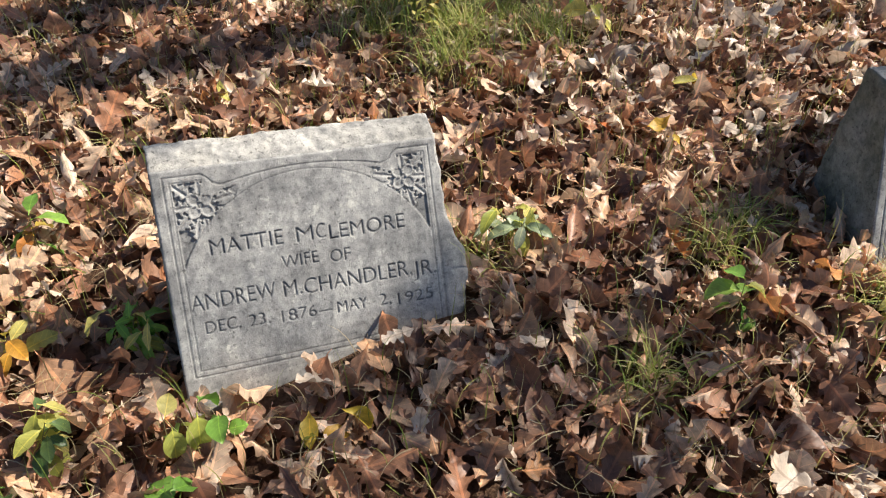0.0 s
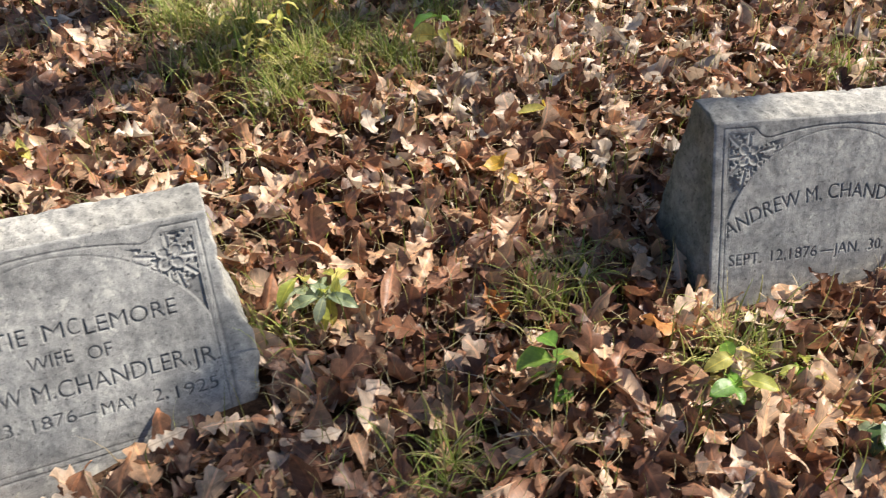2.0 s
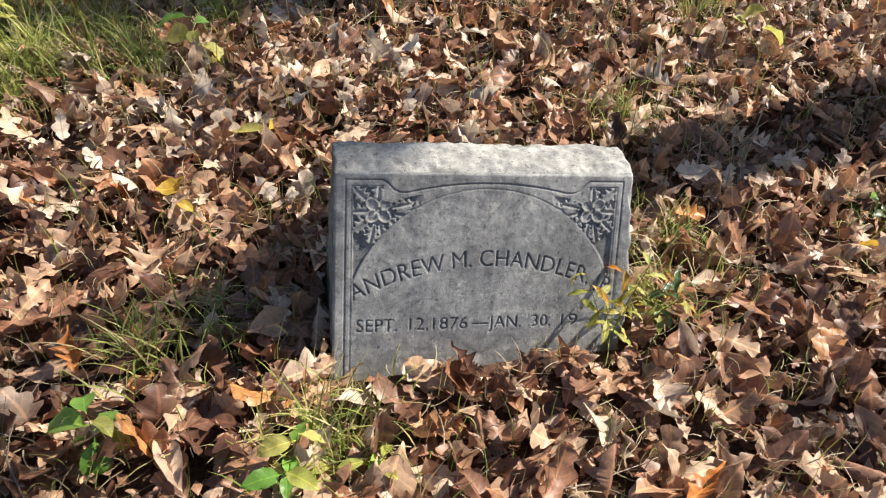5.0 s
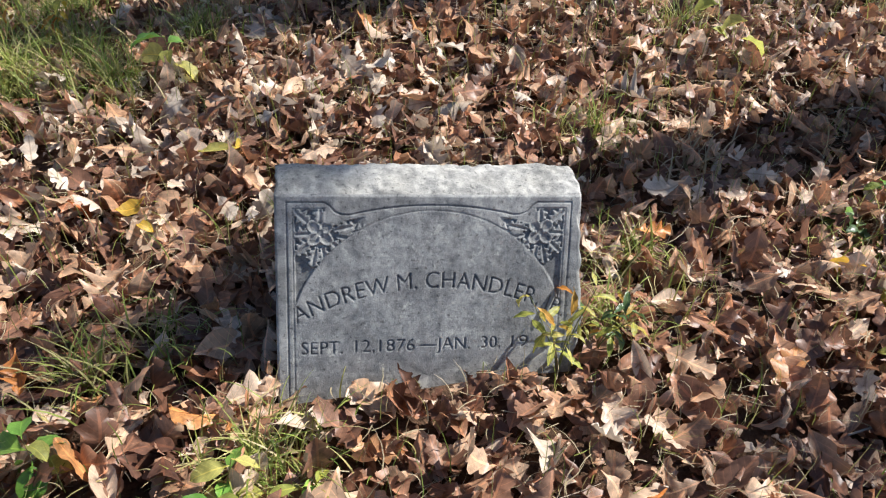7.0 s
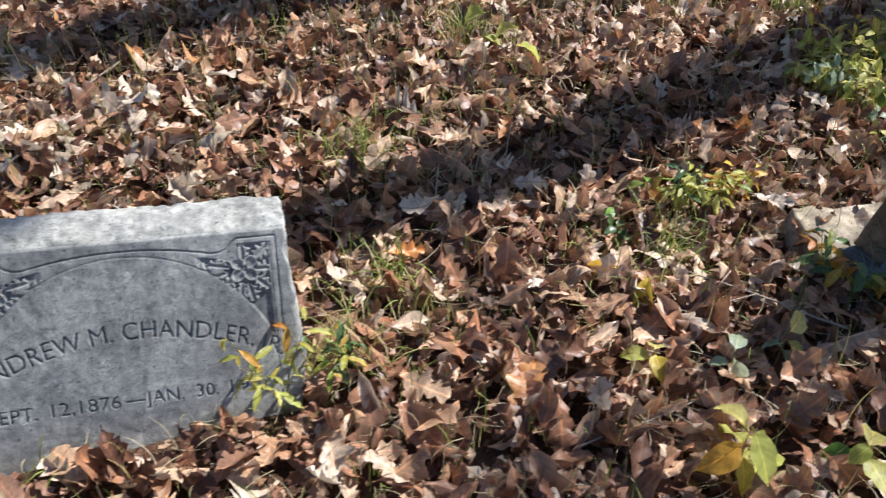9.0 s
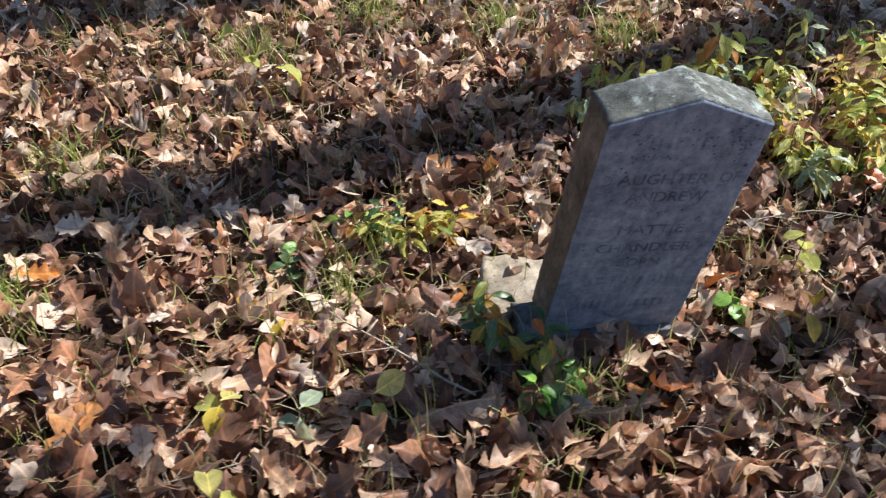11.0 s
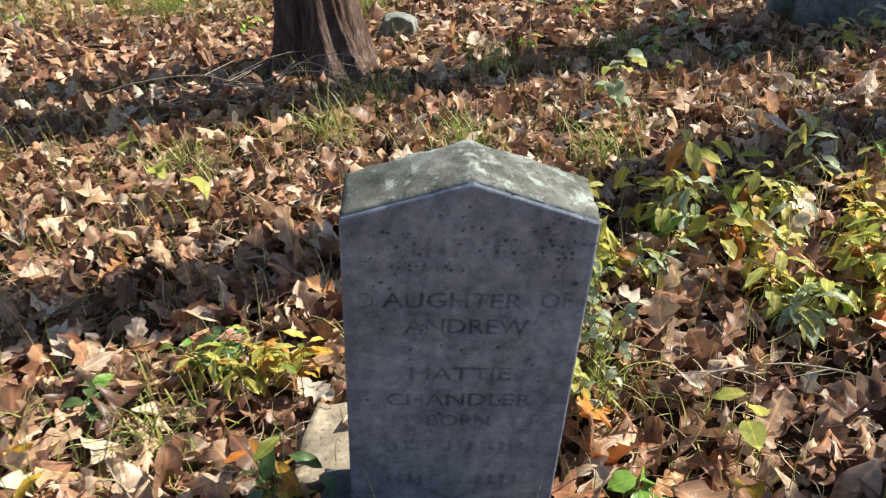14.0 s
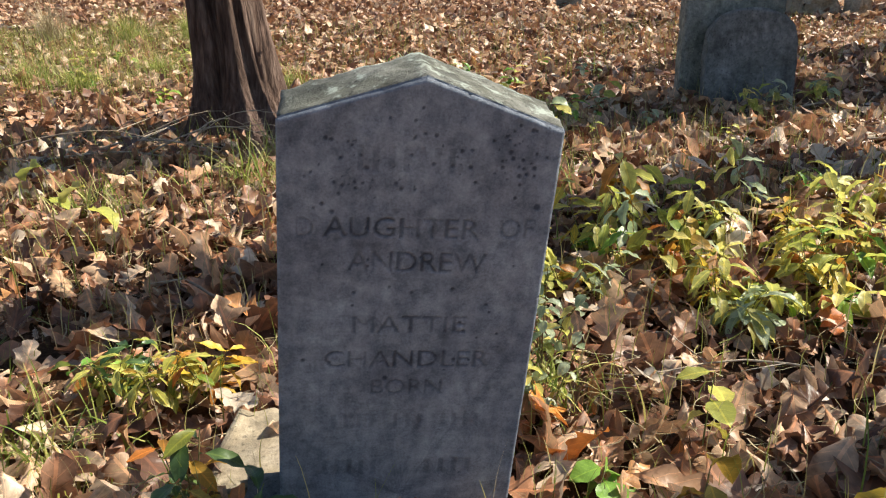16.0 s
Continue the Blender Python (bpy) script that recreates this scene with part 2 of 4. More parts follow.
def ground_z(x, y):
    """The lie of the ground: nearly level, with a shallow hollow between the second and third graves."""
    x, y = np.asarray(x, float), np.asarray(y, float)
    hollow = -0.075 * np.exp(-((x - 1.5) ** 2 / 1.6 + (y - 0.1) ** 2 / 0.7)) - 0.04 * np.exp(-((x - 3.0) ** 2 + (y - 0.2) ** 2) / 0.6)
    swell = 0.05 * np.exp(-((x - 3.6) ** 2 + (y - 1.2) ** 2) / 0.5)
    waves = 0.012 * np.sin(3.1 * x + 1.3 * y) * np.sin(2.3 * y - 0.7 * x + 1) + 0.006 * np.sin(9 * x + 4) * np.sin(8 * y + 5 * x)
    drift = 0.035 * np.exp(-((x + 1.85) ** 2 / 0.05 + (y + 0.22) ** 2 / 0.008)) + 0.030 * np.exp(-((x + 0.28) ** 2 / 0.03 + (y + 0.22) ** 2 / 0.008)) + 0.02 * np.exp(-((x - 0.2) ** 2 / 0.05 + (y + 0.2) ** 2 / 0.01))
    far = np.clip((np.hypot(x, y) - 14) / 60, 0, 1)
    trodden = -0.04 * np.exp(-((x - 2.2) ** 2 + (y + 1.25) ** 2) / 0.12)
    return trodden + drift + hollow + swell + waves - 0.03 + 0.35 * far * np.sin(0.06 * x + 1) * np.cos(0.05 * y)


def shell(nx, ny, nz, place):
    """The skin of a block, divided nx, ny, nz times, every point put where place(a, b, c), each from 0 to 1, says."""
    index, verts, faces = {}, [], []

    def vert(i, j, k):
        if (i, j, k) not in index:
            index[i, j, k] = len(verts)
            verts.append(place(i / nx, j / ny, k / nz))
        return index[i, j, k]
    for i in range(nx):
        for k in range(nz):
            for j, flip in ((0, False), (ny, True)):
                q = [vert(i, j, k), vert(i + 1, j, k), vert(i + 1, j, k + 1), vert(i, j, k + 1)]
                faces.append(q[::-1] if flip else q)
    for j in range(ny):
        for k in range(nz):
            for i, flip in ((0, True), (nx, False)):
                q = [vert(i, j, k), vert(i, j + 1, k), vert(i, j + 1, k + 1), vert(i, j, k + 1)]
                faces.append(q[::-1] if flip else q)
    for i in range(nx):
        for j in range(ny):
            for k, flip in ((0, True), (nz, False)):
                q = [vert(i, j, k), vert(i + 1, j, k), vert(i + 1, j + 1, k), vert(i, j + 1, k)]
                faces.append(q[::-1] if flip else q)
    return np.array(verts), np.array(faces)


def craggy(p, amount, size, seed=0.0):
    """A point moved about by a noise of that size in metres."""
    v = Vector(p)
    d = noise.noise_vector(v / size + Vector((seed, seed * 2, 3)))
    e = noise.noise_vector(v / (size * 0.35) + Vector((seed, 5, seed)))
    return v + d * amount + e * amount * 0.5


def tube(points, radii, sides=8, bark=0.0):
    """A tapering tube along points; bark: the depth of its lengthwise ridges as a share of the radius."""
    pts = [Vector(p) for p in points]
    verts, faces, uvs = [], [], []
    for n, p in enumerate(pts):
        way = (pts[min(n + 1, len(pts) - 1)] - pts[max(n - 1, 0)]).normalized()
        a = way.cross(Vector((0.3, 1, 0.2))).normalized()
        b = way.cross(a)
        for s in range(sides):
            w = 2 * math.pi * s / sides
            r = radii[n] * (1 + bark * noise.noise(Vector((math.cos(w) * 3.5, math.sin(w) * 3.5, p.z * 0.8))) + bark * 0.6 * noise.noise(Vector((math.cos(w) * 9, math.sin(w) * 9, p.z * 1.5))))
            verts.append(p + a * (r * math.cos(w)) + b * (r * math.sin(w)))
            uvs.append((n / len(pts), s / sides))
    for n in range(len(pts) - 1):
        for s in range(sides):
            t = (s + 1) % sides
            faces.append((n * sides + s, n * sides + t, (n + 1) * sides + t, (n + 1) * sides + s))
    return np.array(verts), np.array(faces), np.array(uvs)


def joined(pieces):
    """Several (verts, faces, uvs) as one."""
    v, f, u, base = [], [], [], 0
    for verts, faces, uvs in pieces:
        v.append(verts), f.append(faces + base), u.append(uvs)
        base += len(verts)
    return np.concatenate(v), np.concatenate(f), np.concatenate(u)


# ---- leaves as shapes ----
def blade(stations, half, fold, arch, twist, ripple, seed, sweep=0.0, roll=0.0):
    """A leaf one unit long from its stalk along +x: half(s) its half width, folded along the midrib, arched, twisted and rippled."""
    r = np.random.default_rng(seed)
    s = np.linspace(0, 1, stations)
    rolls = roll * r.uniform(-1.0, 1.6, 2)
    verts, uvs = [], []
    for n, q in enumerate(s):
        wl, wr = half(q, 0), half(q, 1)
        rows = []
        for side, w in ((1, wl), (0, 0.0), (-1, wr)):
            x = q + sweep * w * abs(side)
            y = side * w * math.cos(fold)
            z = abs(side) * (w * math.sin(fold) + rolls[0 if side > 0 else 1] * w * w * 2.5 + 0.03 * math.sin(q * 17 + side * 2 + seed)) + (r.normal(0, ripple) if side else 0)
            rows.append((x, y, z))
            uvs.append((q, 0.5 + side * w))
        for x, y, z in rows:
            a = twist * (q - 0.5)
            y, z = y * math.cos(a) - z * math.sin(a), y * math.sin(a) + z * math.cos(a)
            if abs(arch) > 1e-3:
                rad = 1 / arch
                x, z = (rad - z) * math.sin(x / rad), rad - (rad - z) * math.cos(x / rad)
            verts.append((x - 0.5, y, z))
    faces = []
    for n in range(stations - 1):
        a, b = 3 * n, 3 * n + 3
        for k in (0, 1):
            faces += [(a + k, a + k + 1, b + k + 1), (a + k, b + k + 1, b + k)]
    return np.array(verts), np.array(faces), np.array(uvs)


def oak(lobes, deep, wide, seed, point=1.25):
    """The half width of a lobed leaf; point: how sharp its lobes are."""
    r = np.random.default_rng(seed)
    jig = r.uniform(0.75, 1.2, (2, lobes * 2 + 3))

    def half(q, side):
        if q < 0.14:
            return 0.006 + 0.01 * q
        p = (q - 0.14) / 0.86
        body = wide * math.sin(math.pi * min(p * 0.92 + 0.06, 1)) ** 0.65
        wave = (0.5 - 0.5 * math.cos(2 * math.pi * p * lobes)) ** point
        k = int(p * lobes) * 2
        return max(0.012, body * ((1 - deep) + deep * wave) * jig[side][k]) if p < 0.985 else 0.004
    return half


def plain_leaf(wide, tip=1.0, stalk=0.06):
    def half(q, side):
        if q < stalk:
            return 0.008
        p = (q - stalk) / (1 - stalk)
        return max(0.004, wide * math.sin(math.pi * p ** tip) ** 0.85)
    return half


OAKS = []
for n in range(18):
    lobes = (4, 3, 4)[n % 3]
    OAKS.append(blade(2 + lobes * 5, oak(lobes, rng.uniform(0.32, 0.66), rng.uniform(0.19, 0.29), n, (0.65, 0.9)[n % 2]), rng.uniform(-0.25, 0.75), rng.uniform(-1.3, 2.3), rng.uniform(-1.0, 1.0), 0.010, n, 0.34, 1.0))
OVALS = [blade(10, plain_leaf(rng.uniform(0.18, 0.30)), rng.uniform(0.0, 0.7), rng.uniform(-1.2, 2.4), rng.uniform(-0.8, 0.8), 0.006, 50 + n, 0.0, 1.0) for n in range(8)]
COARSE = [blade(6, oak(2, 0.6, rng.uniform(0.3, 0.42), 80 + n), rng.uniform(-0.2, 0.7), rng.uniform(-1, 2), rng.uniform(-0.8, 0.8), 0.03, 80 + n, 0.2) for n in range(8)]
FLAT = [blade(3, plain_leaf(0.34), rng.uniform(-0.2, 0.7), rng.uniform(0.1, 1.2), 0.3, 0.03, 95 + n) for n in range(4)]

# stone feet: centre, half sizes and turn, to keep loose leaves out of the stones
FEET = [(-2.10, -0.06, 0.40, 0.20, 10.0), (-0.06, 0.03, 0.40, 0.19, -2.0), (2.25, -0.06, 0.21, 0.10, 0.0), (1.71, 2.98, 0.25, 0.25, 0.0)]


def free_of_stones(x, y):
    ok = np.ones(len(x), bool)
    for cx, cy, hx, hy, a in FEET:
        c, s = math.cos(radians(a)), math.sin(radians(a))
        u, v = (x - cx) * c + (y - cy) * s, -(x - cx) * s + (y - cy) * c
        ok &= (abs(u) > hx) | (abs(v) > hy)
    return ok


def strewn(shapes, count, box, size, tilt, pile, clear=True):
    """Leaves strewn over box (x0, x1, y0, y1) as arrays for one mesh."""
    x, y = rng.uniform(box[0], box[1], count), rng.uniform(box[2], box[3], count)
    if clear:
        ok = free_of_stones(x, y)
        x, y = x[ok], y[ok]
    n = len(x)
    kind = rng.integers(0, len(shapes), n)
    length = np.clip(rng.normal(size[0], size[1], n), size[0] * 0.35, size[0] * 1.8)
    yaw, rx, ry = rng.uniform(0, 2 * np.pi, n), rng.normal(0, tilt, n), rng.normal(0, tilt, n)
    turned = rng.random(n) < 0.4
    rx = rx + np.where(turned, np.pi, 0)
    z = ground_z(x, y) + rng.uniform(0.004, pile, n) + 0.35 * length * np.abs(np.sin(ry)) * 0.6
    out = []
    for k, (v, f, u) in enumerate(shapes):
        sel = np.nonzero(kind == k)[0]
        if not len(sel):
            continue
        p = v[None] * length[sel, None, None]
        mid = p[:, :, 2].mean(1, keepdims=True)
        X, Y, Z = p[..., 0], p[..., 1], p[..., 2] - mid
        c, s = np.cos(rx[sel])[:, None], np.sin(rx[sel])[:, None]
        Y, Z = Y * c - Z * s, Y * s + Z * c
        c, s = np.cos(ry[sel])[:, None], np.sin(ry[sel])[:, None]
        X, Z = X * c + Z * s, -X * s + Z * c
        c, s = np.cos(yaw[sel])[:, None], np.sin(yaw[sel])[:, None]
        X, Y = X * c - Y * s, X * s + Y * c
        pts = np.stack([X + x[sel, None], Y + y[sel, None], Z + z[sel, None]], -1)
        faces = f[None] + (np.arange(len(sel)) * len(v))[:, None, None]
        out.append((pts.reshape(-1, 3), faces.reshape(-1, 3), np.tile(u, (len(sel), 1))))
    return joined(out)


# ---- the ground ----
def spread(fine0, fine1, step, reach):
    """Coordinates: even from fine0 to fine1, then in growing steps out to reach."""
    mid = list(np.arange(fine0, fine1 + step / 2, step))
    d, lo, hi = step, [], []
    a, b = mid[0], mid[-1]
    while b < reach:
        d *= 1.22
        a, b = a - d, b + d
        lo.append(a), hi.append(b)
    return np.array(lo[::-1] + mid + hi)


gx, gy = spread(-4.5, 7.0, 0.06, 500), spread(-2.0, 5.0, 0.06, 500)
GX, GY = np.meshgrid(gx, gy, indexing="ij")
gv = np.stack([GX, GY, ground_z(GX, GY)], -1).reshape(-1, 3)
ii, jj = np.meshgrid(np.arange(len(gx) - 1), np.arange(len(gy) - 1), indexing="ij")
gf = np.stack([ii * len(gy) + jj, (ii + 1) * len(gy) + jj, (ii + 1) * len(gy) + jj + 1, ii * len(gy) + jj + 1], -1).reshape(-1, 4)
ground = thing("ground", mesh_of("ground", gv, gf), SOIL, "woodland floor of dark crumbly soil and leaf mould", "ground", kind="structure")


# ---- carved faces ----
def text_triangles(body, cap, spacing=1.0, bend=None, thin=0.0):
    """Flat triangles of a line of writing, centred on x = 0 with its foot on z = 0. bend: radius of the arc it follows."""
    curve = bpy.data.curves.new("writing", "FONT")
    curve.body, curve.align_x, curve.size, curve.space_character = body, "CENTER", cap / 0.70, spacing
    curve.resolution_u, curve.offset = 3, -thin * cap / 0.70
    ob = new("writing", curve)
    me = bpy.data.meshes.new_from_object(ob.evaluated_get(bpy.context.evaluated_depsgraph_get()))
    me.calc_loop_triangles()
    v = np.array([p.co[:2] for p in me.vertices])
    tri = np.array([t.vertices[:] for t in me.loop_triangles])
    bpy.data.objects.remove(ob)
    bpy.data.curves.remove(curve)
    bpy.data.meshes.remove(me)
    if bend:
        a = v[:, 0] / bend
        v = np.stack([(bend + v[:, 1]) * np.sin(a), (bend + v[:, 1]) * np.cos(a) - bend], -1)
    return v[tri]


def writing_mask(lines, W, H, step):
    """How deep the writing is cut, 0 to 1, on a raster over the face. lines: text, cap height, x, height of its foot, spacing, arc, depth, slope."""
    nx, nz = int(W / step) + 1, int(H / step) + 1
    mask = np.zeros((nx, nz))
    for body, cap, cx, cz, spacing, bend, depth, width in lines:
        tris = text_triangles(body, cap, spacing, bend, 0.012 if depth == 1 else 0.0)
        span = tris[..., 0].max() - tris[..., 0].min()
        tris = tris * (width / span if width else 1.0, 1.0) + (cx + W / 2, cz)
        for t in tris:
            lo, hi = np.floor(t.min(0) / step).astype(int), np.ceil(t.max(0) / step).astype(int)
            lo, hi = np.maximum(lo, 0), np.minimum(hi, (nx - 1, nz - 1))
            if (hi < lo).any():
                continue
            px, pz = np.meshgrid(np.arange(lo[0], hi[0] + 1) * step, np.arange(lo[1], hi[1] + 1) * step, indexing="ij")
            inside = np.ones(px.shape, bool)
            area = (t[1, 0] - t[0, 0]) * (t[2, 1] - t[0, 1]) - (t[2, 0] - t[0, 0]) * (t[1, 1] - t[0, 1])
            for a, b in ((0, 1), (1, 2), (2, 0)):
                e = (t[b, 0] - t[a, 0]) * (pz - t[a, 1]) - (t[b, 1] - t[a, 1]) * (px - t[a, 0])
                inside &= e * (1 if area > 0 else -1) >= -1e-9
            block = mask[lo[0]:hi[0] + 1, lo[1]:hi[1] + 1]
            block[inside] = np.maximum(block[inside], depth)
    return mask


def softened(a, rounds=1):
    for _ in range(rounds):
        p = np.pad(a, 1, mode="edge")
        a = (p[1:-1, 1:-1] * 4 + (p[:-2, 1:-1] + p[2:, 1:-1] + p[1:-1, :-2] + p[1:-1, 2:]) * 2 + p[:-2, :-2] + p[2:, 2:] + p[:-2, 2:] + p[2:, :-2]) / 16
    return a


def near_line(x, s, pts):
    """The distance of each (x, s) from a line through pts."""
    best = np.full(x.shape, 9.0)
    for (ax, ay), (bx, by) in zip(pts[:-1], pts[1:]):
        dx, dy = bx - ax, by - ay
        t = np.clip(((x - ax) * dx + (s - ay) * dy) / (dx * dx + dy * dy + 1e-12), 0, 1)
        best = np.minimum(best, np.hypot(x - ax - t * dx, s - ay - t * dy))
    return best


def flower(x, s, cx, cs):
    """A raised four-petalled flower with leaves about it, as a height from 0 to 1."""
    out = np.zeros(x.shape)
    for k in range(4):
        a = math.pi / 4 + k * math.pi / 2
        px, ps = cx + 0.020 * math.cos(a), cs + 0.020 * math.sin(a)
        u, v = (x - px) * math.cos(a) + (s - ps) * math.sin(a), -(x - px) * math.sin(a) + (s - ps) * math.cos(a)
        e = np.hypot(u / 0.020, v / 0.016)
        out = np.maximum(out, np.where(e < 1, 0.45 + 0.55 * np.clip((e - 0.55) / 0.3, 0, 1), 0))
    out = np.where(np.hypot(x - cx, s - cs) < 0.008, 0.2, out)
    for a, far, ln in ((3.35, 0.060, 0.030), (2.95, 0.068, 0.030), (3.18, 0.105, 0.032), (3.10, 0.150, 0.026), (1.52, 0.205, 0.026), (1.75, 0.064, 0.032), (1.35, 0.062, 0.028), (1.62, 0.112, 0.034), (1.50, 0.160, 0.030), (2.45, 0.056, 0.024),
                       (-0.75, 0.056, 0.028), (-1.6, 0.044, 0.020), (-2.3, 0.048, 0.022), (0.05, 0.044, 0.022), (0.75, 0.056, 0.026), (3.85, 0.055, 0.020)):
        px, ps = cx + far * math.cos(a), cs + far * math.sin(a)
        u, v = (x - px) * math.cos(a) + (s - ps) * math.sin(a), -(x - px) * math.sin(a) + (s - ps) * math.cos(a)
        w = 0.0155 * (1 - np.clip(u / ln, -1, 1) ** 2) * (1 + 0.35 * np.sin(u * 420))
        out = np.maximum(out, np.where((abs(u) < ln) & (abs(v) < w), 0.35 + 0.65 * np.clip(abs(v) / 0.006, 0, 1), 0))
    return out


def carved_face(W, H, lines, step, foot, top=None, ornament=True, sill=None, wear=0.0, chip=None, pits=()):
    """A stone's face as a relief: border lines, an arch with flowers in its corners, and writing. foot: how far it goes on below z = 0; pits: where small dark holes gather."""
    n, m = int(W / step), int((H + foot) / step)
    u = np.linspace(0, 1, n + 1)[:, None] * np.ones((1, m + 1))
    v = np.ones((n + 1, 1)) * np.linspace(0, 1, m + 1)[None]
    x = (u - 0.5) * W
    peak = H + (top(abs(x)) if top else 0)
    z = -foot + v * (peak + foot)
    writing = softened(writing_mask(lines, W, H + 0.1, 0.001), 1)
    wx = np.clip(np.round((x + W / 2) / 0.001).astype(int), 0, writing.shape[0] - 1)
    wz = np.clip(np.round(z / 0.001).astype(int), 0, writing.shape[1] - 1)
    cut = np.where(z > 0, writing[wx, wz], 0)
    if wear:
        # worn away in places
        cut = cut * np.clip(1.0 - wear * (0.55 + 0.9 * np.sin(x * 47 + 1.7 * np.sin(z * 31)) * np.sin(z * 39 + 1.3 * np.sin(x * 23 + 2))), 0.4, 1)
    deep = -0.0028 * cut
    # painted shade follows the cut of the writing
    shade_and_grime = cut * 1.0
    if ornament:
        ax, s, w2 = abs(x), H - z, W / 2
        arch = [(q, 0.026 + 0.024 * (q / 0.205) ** 2) for q in np.linspace(0, 0.205, 12)]
        bow = [(0.225, 0.049), (0.240, 0.042), (0.252, 0.028), (0.266, 0.019)]
        outer = arch + [(q - 0.3835 + w2, y) for q, y in bow] + [(w2 - 0.028, 0.019), (w2 - 0.028, sill or H + foot)]
        inner = [(w2 - 0.12, 0.034), (w2 - 0.043, 0.034), (w2 - 0.043, (sill - 0.015) if sill else H + foot)]
        if sill:
            outer += [(0, sill)]
            inner += [(0, sill - 0.015)]
        groove = np.clip(1 - near_line(ax, s, outer) / 0.0028, 0, 1)
        groove = np.maximum(groove, 0.8 * np.clip(1 - near_line(ax, s, inner) / 0.0024, 0, 1))
        R, sc = 0.358, 0.039 + 0.358
        away = np.hypot(ax, s - sc) - R
        over = 0.026 + 0.024 * np.clip(ax / 0.205, 0, 1.2) ** 2 + 0.013
        over = np.where(ax > w2 - 0.118, 0.036, over)
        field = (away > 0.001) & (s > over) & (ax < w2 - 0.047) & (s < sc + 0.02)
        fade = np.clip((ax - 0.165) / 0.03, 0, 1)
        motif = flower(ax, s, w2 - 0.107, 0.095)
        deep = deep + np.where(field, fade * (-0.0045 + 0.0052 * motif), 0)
        # shade painted into the sunk field, less on the raised flower
        shade_and_grime = np.maximum(shade_and_grime, np.where(field, fade * (0.5 - 0.7 * motif), 0))
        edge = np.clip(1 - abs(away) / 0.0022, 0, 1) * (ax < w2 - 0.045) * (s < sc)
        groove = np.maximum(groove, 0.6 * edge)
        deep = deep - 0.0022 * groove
        shade_and_grime = np.maximum(shade_and_grime, groove * 0.8)
    rough = np.zeros(x.shape)
    r = np.random.default_rng(int(W * 1000))
    for size, amount in ((24, 0.0007), (9, 0.0003), (3, 0.00016)):
        coarse = r.normal(0, 1, (x.shape[0] // size + 3, x.shape[1] // size + 3))
        fx, fz = np.arange(x.shape[0]) / size, np.arange(x.shape[1]) / size
        i, j = fx.astype(int), fz.astype(int)
        p, q = (fx - i)[:, None], (fz - j)[None]
        c = coarse
        rough += amount * ((1 - p) * (1 - q) * c[i][:, j] + p * (1 - q) * c[i + 1][:, j] + (1 - p) * q * c[i][:, j + 1] + p * q * c[i + 1][:, j + 1])
    # small round scars left by lichen and frost
    for _ in range(46):
        px, pz, pr = r.uniform(-W / 2, W / 2), r.uniform(0, H), r.uniform(0.002, 0.008)
        d = np.hypot(x - px, (z - pz) * r.uniform(0.7, 1.4)) / pr
        bowl = np.clip(1 - d ** 2, 0, 1)
        deep = deep - 0.0012 * bowl * (0.6 + 0.4 * np.sin(x * 900) * np.sin(z * 800))
        shade_and_grime = np.maximum(shade_and_grime, bowl * r.uniform(0.1, 0.5))
    for cx, cz, wide, count in pits:
        for _ in range(count):
            d = np.hypot(x - r.normal(cx, wide), z - r.normal(cz, wide * 0.7)) / abs(r.normal(0.0022, 0.0009))
            hole = np.clip(1.4 - d ** 2, 0, 1)
            deep, shade_and_grime = deep - 0.0015 * hole, np.maximum(shade_and_grime, hole)
    y = -(deep + rough * 0.7)
    if chip is not None:
        x = chip(x, z)
    # the rim turns back into the stone
    rim = np.minimum(np.minimum(u, 1 - u) * W, np.minimum((1 - v) * H, 1))
    y = y + np.where(rim < 0.006, 0.004 * (1 - rim / 0.006) ** 2, 0)
    verts = np.stack([x, y, z], -1).reshape(-1, 3)
    a, b = np.meshgrid(np.arange(n), np.arange(m), indexing="ij")
    k = m + 1
    faces = np.stack([a * k + b, (a + 1) * k + b, (a + 1) * k + b + 1, a * k + b + 1], -1).reshape(-1, 4)
    return verts, faces, np.clip(shade_and_grime, 0, 1).ravel()


